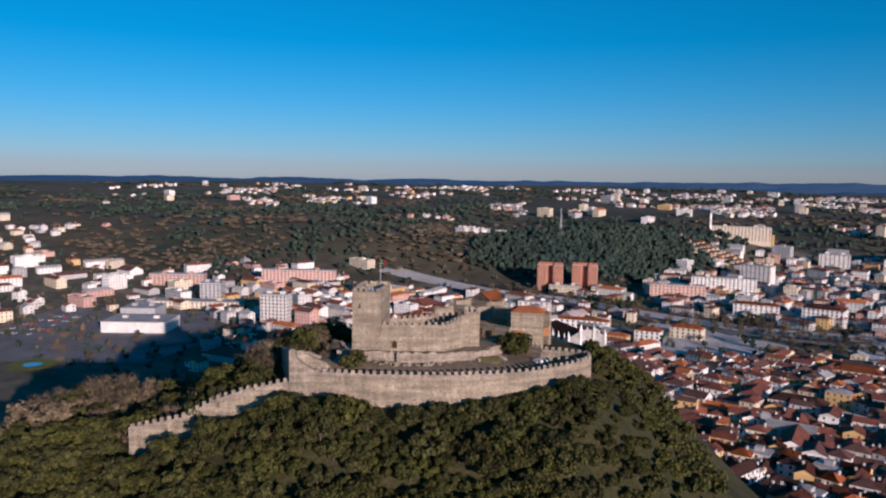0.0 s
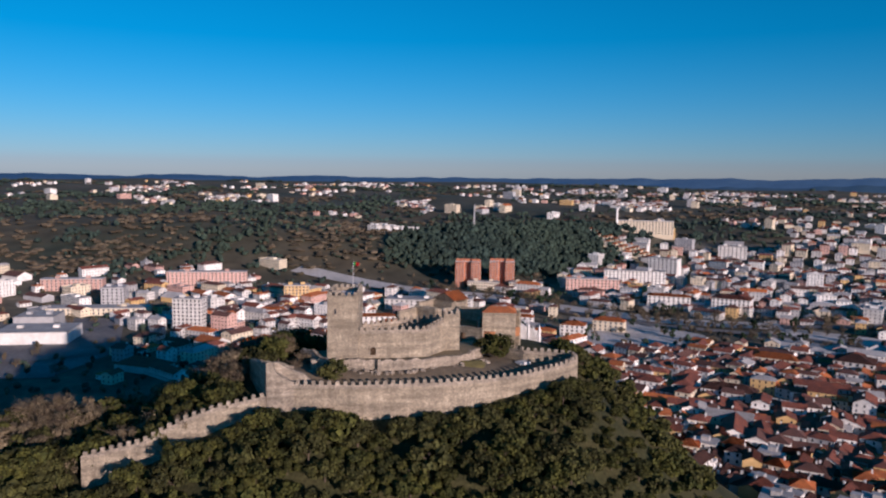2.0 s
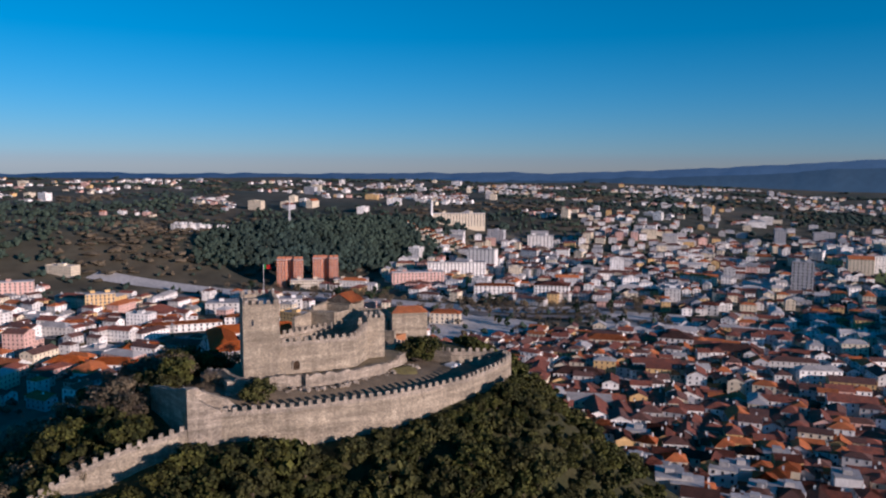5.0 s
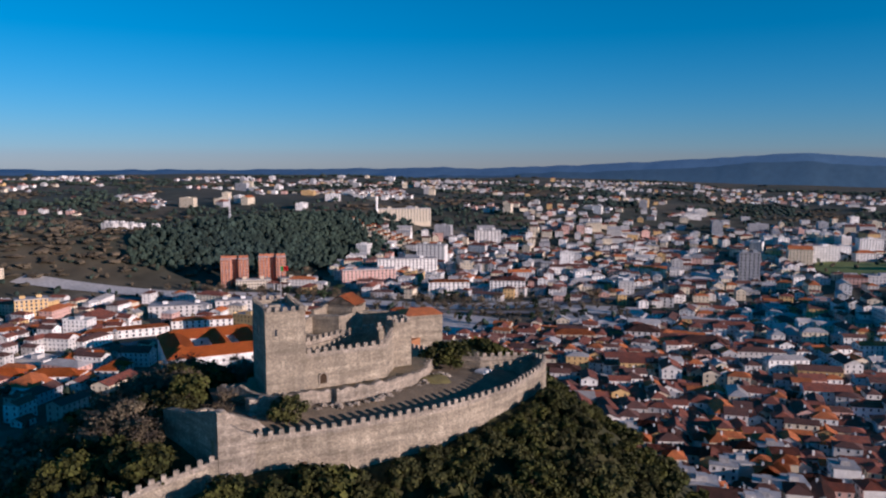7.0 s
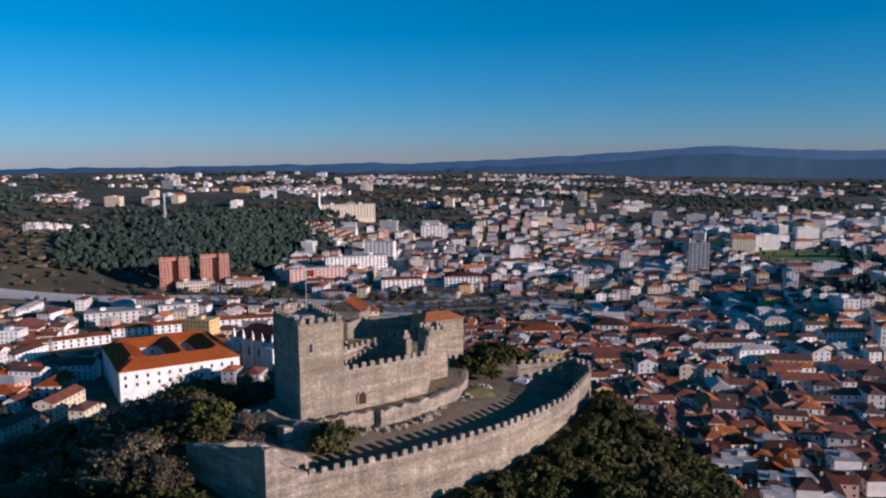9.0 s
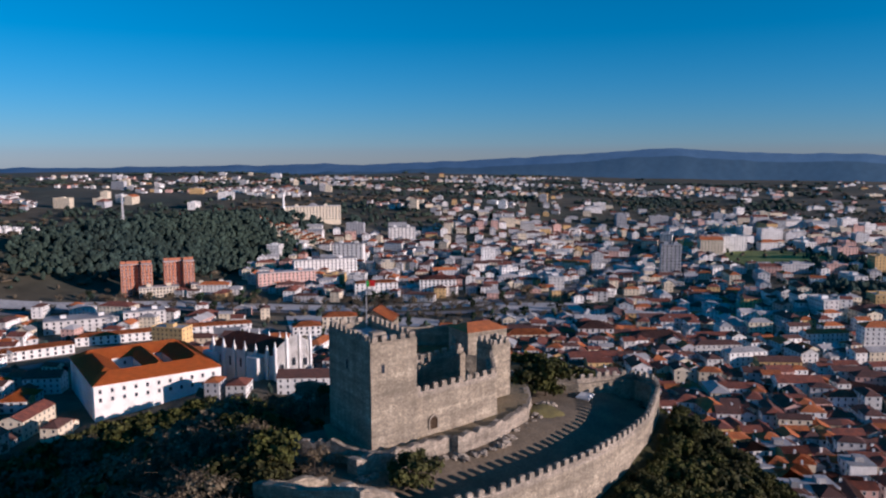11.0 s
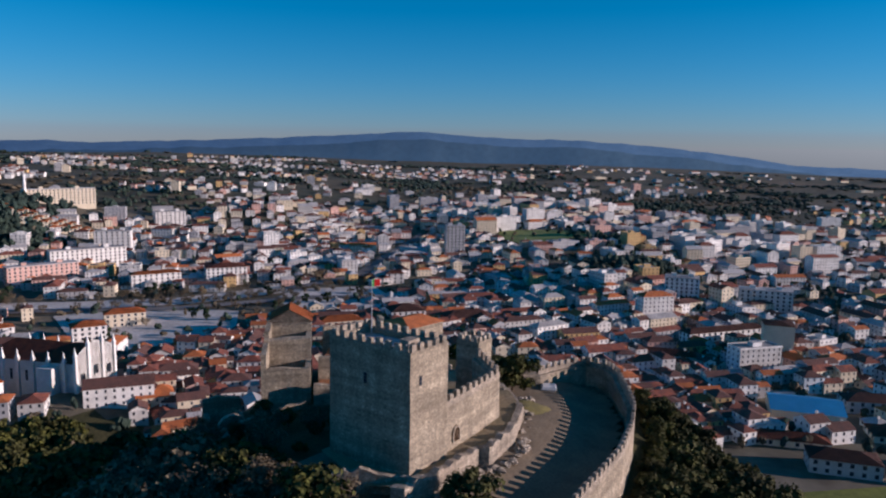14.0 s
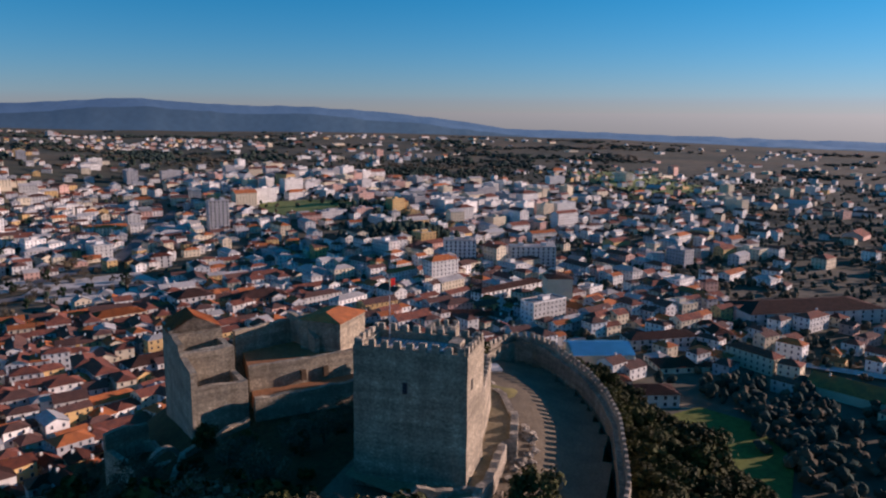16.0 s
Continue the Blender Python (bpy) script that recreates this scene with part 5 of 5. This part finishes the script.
for m in PALETTE:
    me.materials.append(m)
me.polygons.foreach_set("material_index", pile.m)
tagged(new("town_houses", me), "crowded white town houses and flats with red tiled roofs", "houses", kind="stuff")

# ---- woods, hedges and street trees ----
def clump_pile(name, label, places, mats, detail=1):
    """Many small crowns in one mesh, each a few lumpy shells."""
    rng = np.random.RandomState(5)
    bm = bmesh.new()
    bmesh.ops.create_icosphere(bm, subdivisions=detail, radius=1)
    base = np.array([v.co[:] for v in bm.verts])
    tri = [tuple(v.index for v in f.verts) for f in bm.faces]
    bm.free()
    V, F, M, n = [], [], [], 0
    for x, y, r, h, mi in places:
        z = land(x, y)
        for k in range(3):
            o = rng.uniform(-0.5, 0.5, 3) * (r, r, h * 0.4)
            j = base * (1 + rng.uniform(-0.32, 0.32, (len(base), 1)))
            q = j * (r * 0.68, r * 0.68, h * 0.36) + (x + o[0], y + o[1], z + h * 0.55 + o[2])
            V.append(q)
            F += [(a_ + n, b_ + n, c_ + n) for a_, b_, c_ in tri]
            M += [mi] * len(tri)
            n += len(base)
    me = bpy.data.meshes.new(name)
    me.from_pydata(np.concatenate(V).tolist(), [], F)
    for m in mats:
        me.materials.append(m)
    me.polygons.foreach_set("material_index", M)
    return tagged(new(name, me), label, "trees", kind="stuff")


random.seed(23)
places = []
for cx, cy, rx, ry, n in ((140, 728, 165, 70, 1700), (600, 760, 80, 44, 420), (560, 215, 70, 55, 260), (250, 770, 90, 40, 260), (720, 300, 80, 40, 160)):
    for _ in range(n):
        u, v = random.gauss(0, 0.5), random.gauss(0, 0.5)
        if u * u + v * v < 1 and free(cx + u * rx, cy + v * ry, 1):
            places.append((cx + u * rx, cy + v * ry, random.uniform(3.0, 4.8), random.uniform(6, 11), 0))
for _ in range(42000):
    if len(places) > 8600:
        break
    th, r = radians(random.uniform(-48, 116)), 420 + 2600 * random.random() ** 1.5
    x, y = r * math.sin(th), r * math.cos(th)
    w = wooded(x, y)
    if random.random() > w * 1.1 or not free(x, y, 1.5) if r < 1600 else random.random() > w:
        continue
    big = 1 + smooth(900, 2600, r) * 1.9
    scrub = noise.noise(Vector((x / 150, y / 150, 9))) > (-0.16 if x < 0 and r < 1100 else 0.12) and not (math.hypot((x - 140) / 165, (y - 735) / 66) < 1)
    places.append((x, y, random.uniform(3.0, 5.2) * big * (1.55 if scrub and r < 1300 else 1), random.uniform(5, 10) * (0.6 if scrub else 1), 1 if scrub else 0))
clump_pile("far_woods", "dark pine woods and brown scrub on the hills", places, (WOODS, SCRUB))
places = []
for k_ in range(5600):
    th, r = radians(random.uniform(-48, 112) if k_ < 2200 else random.uniform(62, 114)), random.uniform(150, 950) if k_ < 2200 else random.uniform(330, 1500)
    x, y = r * math.sin(th), r * math.cos(th)
    if land(x, y) > -60 and r < 170 or not free(x, y, 1.0) or near_line(x, y, AVENUE, 12) or math.hypot(x - 205, y + 40) < 62:
        continue
    places.append((x, y, random.uniform(1.6, 3.2), random.uniform(3, 7), random.choice((0, 0, 1))))
for _ in range(420):
    x, y = random.uniform(150, 300), random.uniform(-150, -20)
    if math.hypot(x - 235, y + 92) < 62 and y < -62 - 0.4 * (210 - x) * (x < 210) + 0.9 * max(0, x - 236) and free(x, y, 1.0):
        places.append((x, y, random.uniform(2.2, 4.0), random.uniform(4, 8), random.choice((0, 0, 1))))
clump_pile("garden_trees", "garden trees and bushes between the houses", places, (WOODS, SCRUB))
for p, q in zip(AVENUE[1:], AVENUE[2:7]):
    for k in range(6):
        for s_ in (-19, 17):
            c = Vector(p).lerp(Vector(q), (k + random.random() * 0.5) / 6)
            d = (Vector(q) - Vector(p)).normalized()
            plant(random.choice(BARE), c.x - d.y * s_, c.y + d.x * s_, random.uniform(0.9, 1.2), group="avenue trees", label="bare street tree along the avenue")
for _ in range(60):
    x, y = random.uniform(-395, -200), random.uniform(250, 470)
    if free(x, y, 3):
        plant(random.choice(BARE), x, y, random.uniform(0.7, 1.0), group="car park trees", label="bare tree in the car park")

# parked cars
def make_car(label, paint):
    ob = thing("car", label, "car", 0, 0, -900)
    bm = bmesh.new()
    box(bm, -2.1, -0.85, 0.3, 2.1, 0.85, 0.85)
    part("body", bm, paint, ob)
    bm = bmesh.new()
    box(bm, -1.3, -0.8, 0.85, 1.0, 0.8, 1.45, top=0.8)
    part("cabin", bm, GLASS, ob)
    for sx in (-1.3, 1.3):
        for sy in (-0.8, 0.8):
            bm = bmesh.new()
            bmesh.ops.create_cone(bm, segments=10, radius1=0.32, radius2=0.32, depth=0.2, cap_ends=True, matrix=pose(sx, sy, 0.32, 90))
            part("wheel", bm, ASPHALT, ob)
    return ob


CARS = [make_car("parked %s car on the asphalt car park" % n, m_) for n, m_ in (("white", WHITE), ("dark grey", GREY), ("red", RED), ("silver", METAL))]
random.seed(31)
for row in range(5):
    for k in range(9):
        if random.random() < 0.75:
            x, y = -372 + k * 4.2 + row * 3, 330 + row * 17
            copy_thing(random.choice(CARS), pose(x, y, land(x, y) + 0.55, 0, 0, 84 + random.uniform(-4, 4)))
# bare trees and dark pines in the river park and beside the square
for _ in range(130):
    cx, cy, rr = random.choice(((345, 376, 52), (292, 405, 40), (250, 470, 30), (140, 545, 34), (215, 395, 60), (80, 600, 50)))
    u, q = random.uniform(0, 6.28), rr * random.random() ** 0.5
    x, y = cx + math.cos(u) * q, cy + math.sin(u) * q
    if free(x, y, 2):
        plant(random.choice(BARE + PINES[:1]), x, y, random.uniform(0.6, 0.95), group="park trees", label="bare or dark tree in the river park")

# far ridges on the horizon, with blue haze painted into colour and glow
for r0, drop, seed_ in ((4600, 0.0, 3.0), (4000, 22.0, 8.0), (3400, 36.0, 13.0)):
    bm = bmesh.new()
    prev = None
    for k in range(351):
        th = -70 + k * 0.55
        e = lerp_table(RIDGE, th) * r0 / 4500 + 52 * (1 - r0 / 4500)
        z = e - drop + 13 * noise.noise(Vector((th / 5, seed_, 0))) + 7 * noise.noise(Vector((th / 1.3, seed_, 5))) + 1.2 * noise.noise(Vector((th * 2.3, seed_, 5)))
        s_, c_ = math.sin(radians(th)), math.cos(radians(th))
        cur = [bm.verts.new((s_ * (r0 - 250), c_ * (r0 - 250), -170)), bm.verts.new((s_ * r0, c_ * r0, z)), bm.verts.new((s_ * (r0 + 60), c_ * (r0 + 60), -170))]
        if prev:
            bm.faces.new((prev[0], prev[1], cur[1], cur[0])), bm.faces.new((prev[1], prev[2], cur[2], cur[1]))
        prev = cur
    tagged(part("backdrop", bm, RIDGE_HAZE_NEAR if drop > 30 else RIDGE_HAZE, smooth=True), "wooded ridges along the horizon, blue haze painted into their colour", "hills", kind="structure")
for ob in HOUSES + CARS + LIGHT_OAK + LIGHT_BARE + EVERGREEN + BARE + PINES:
    for o in (*ob.children_recursive, ob):
        bpy.data.objects.remove(o)
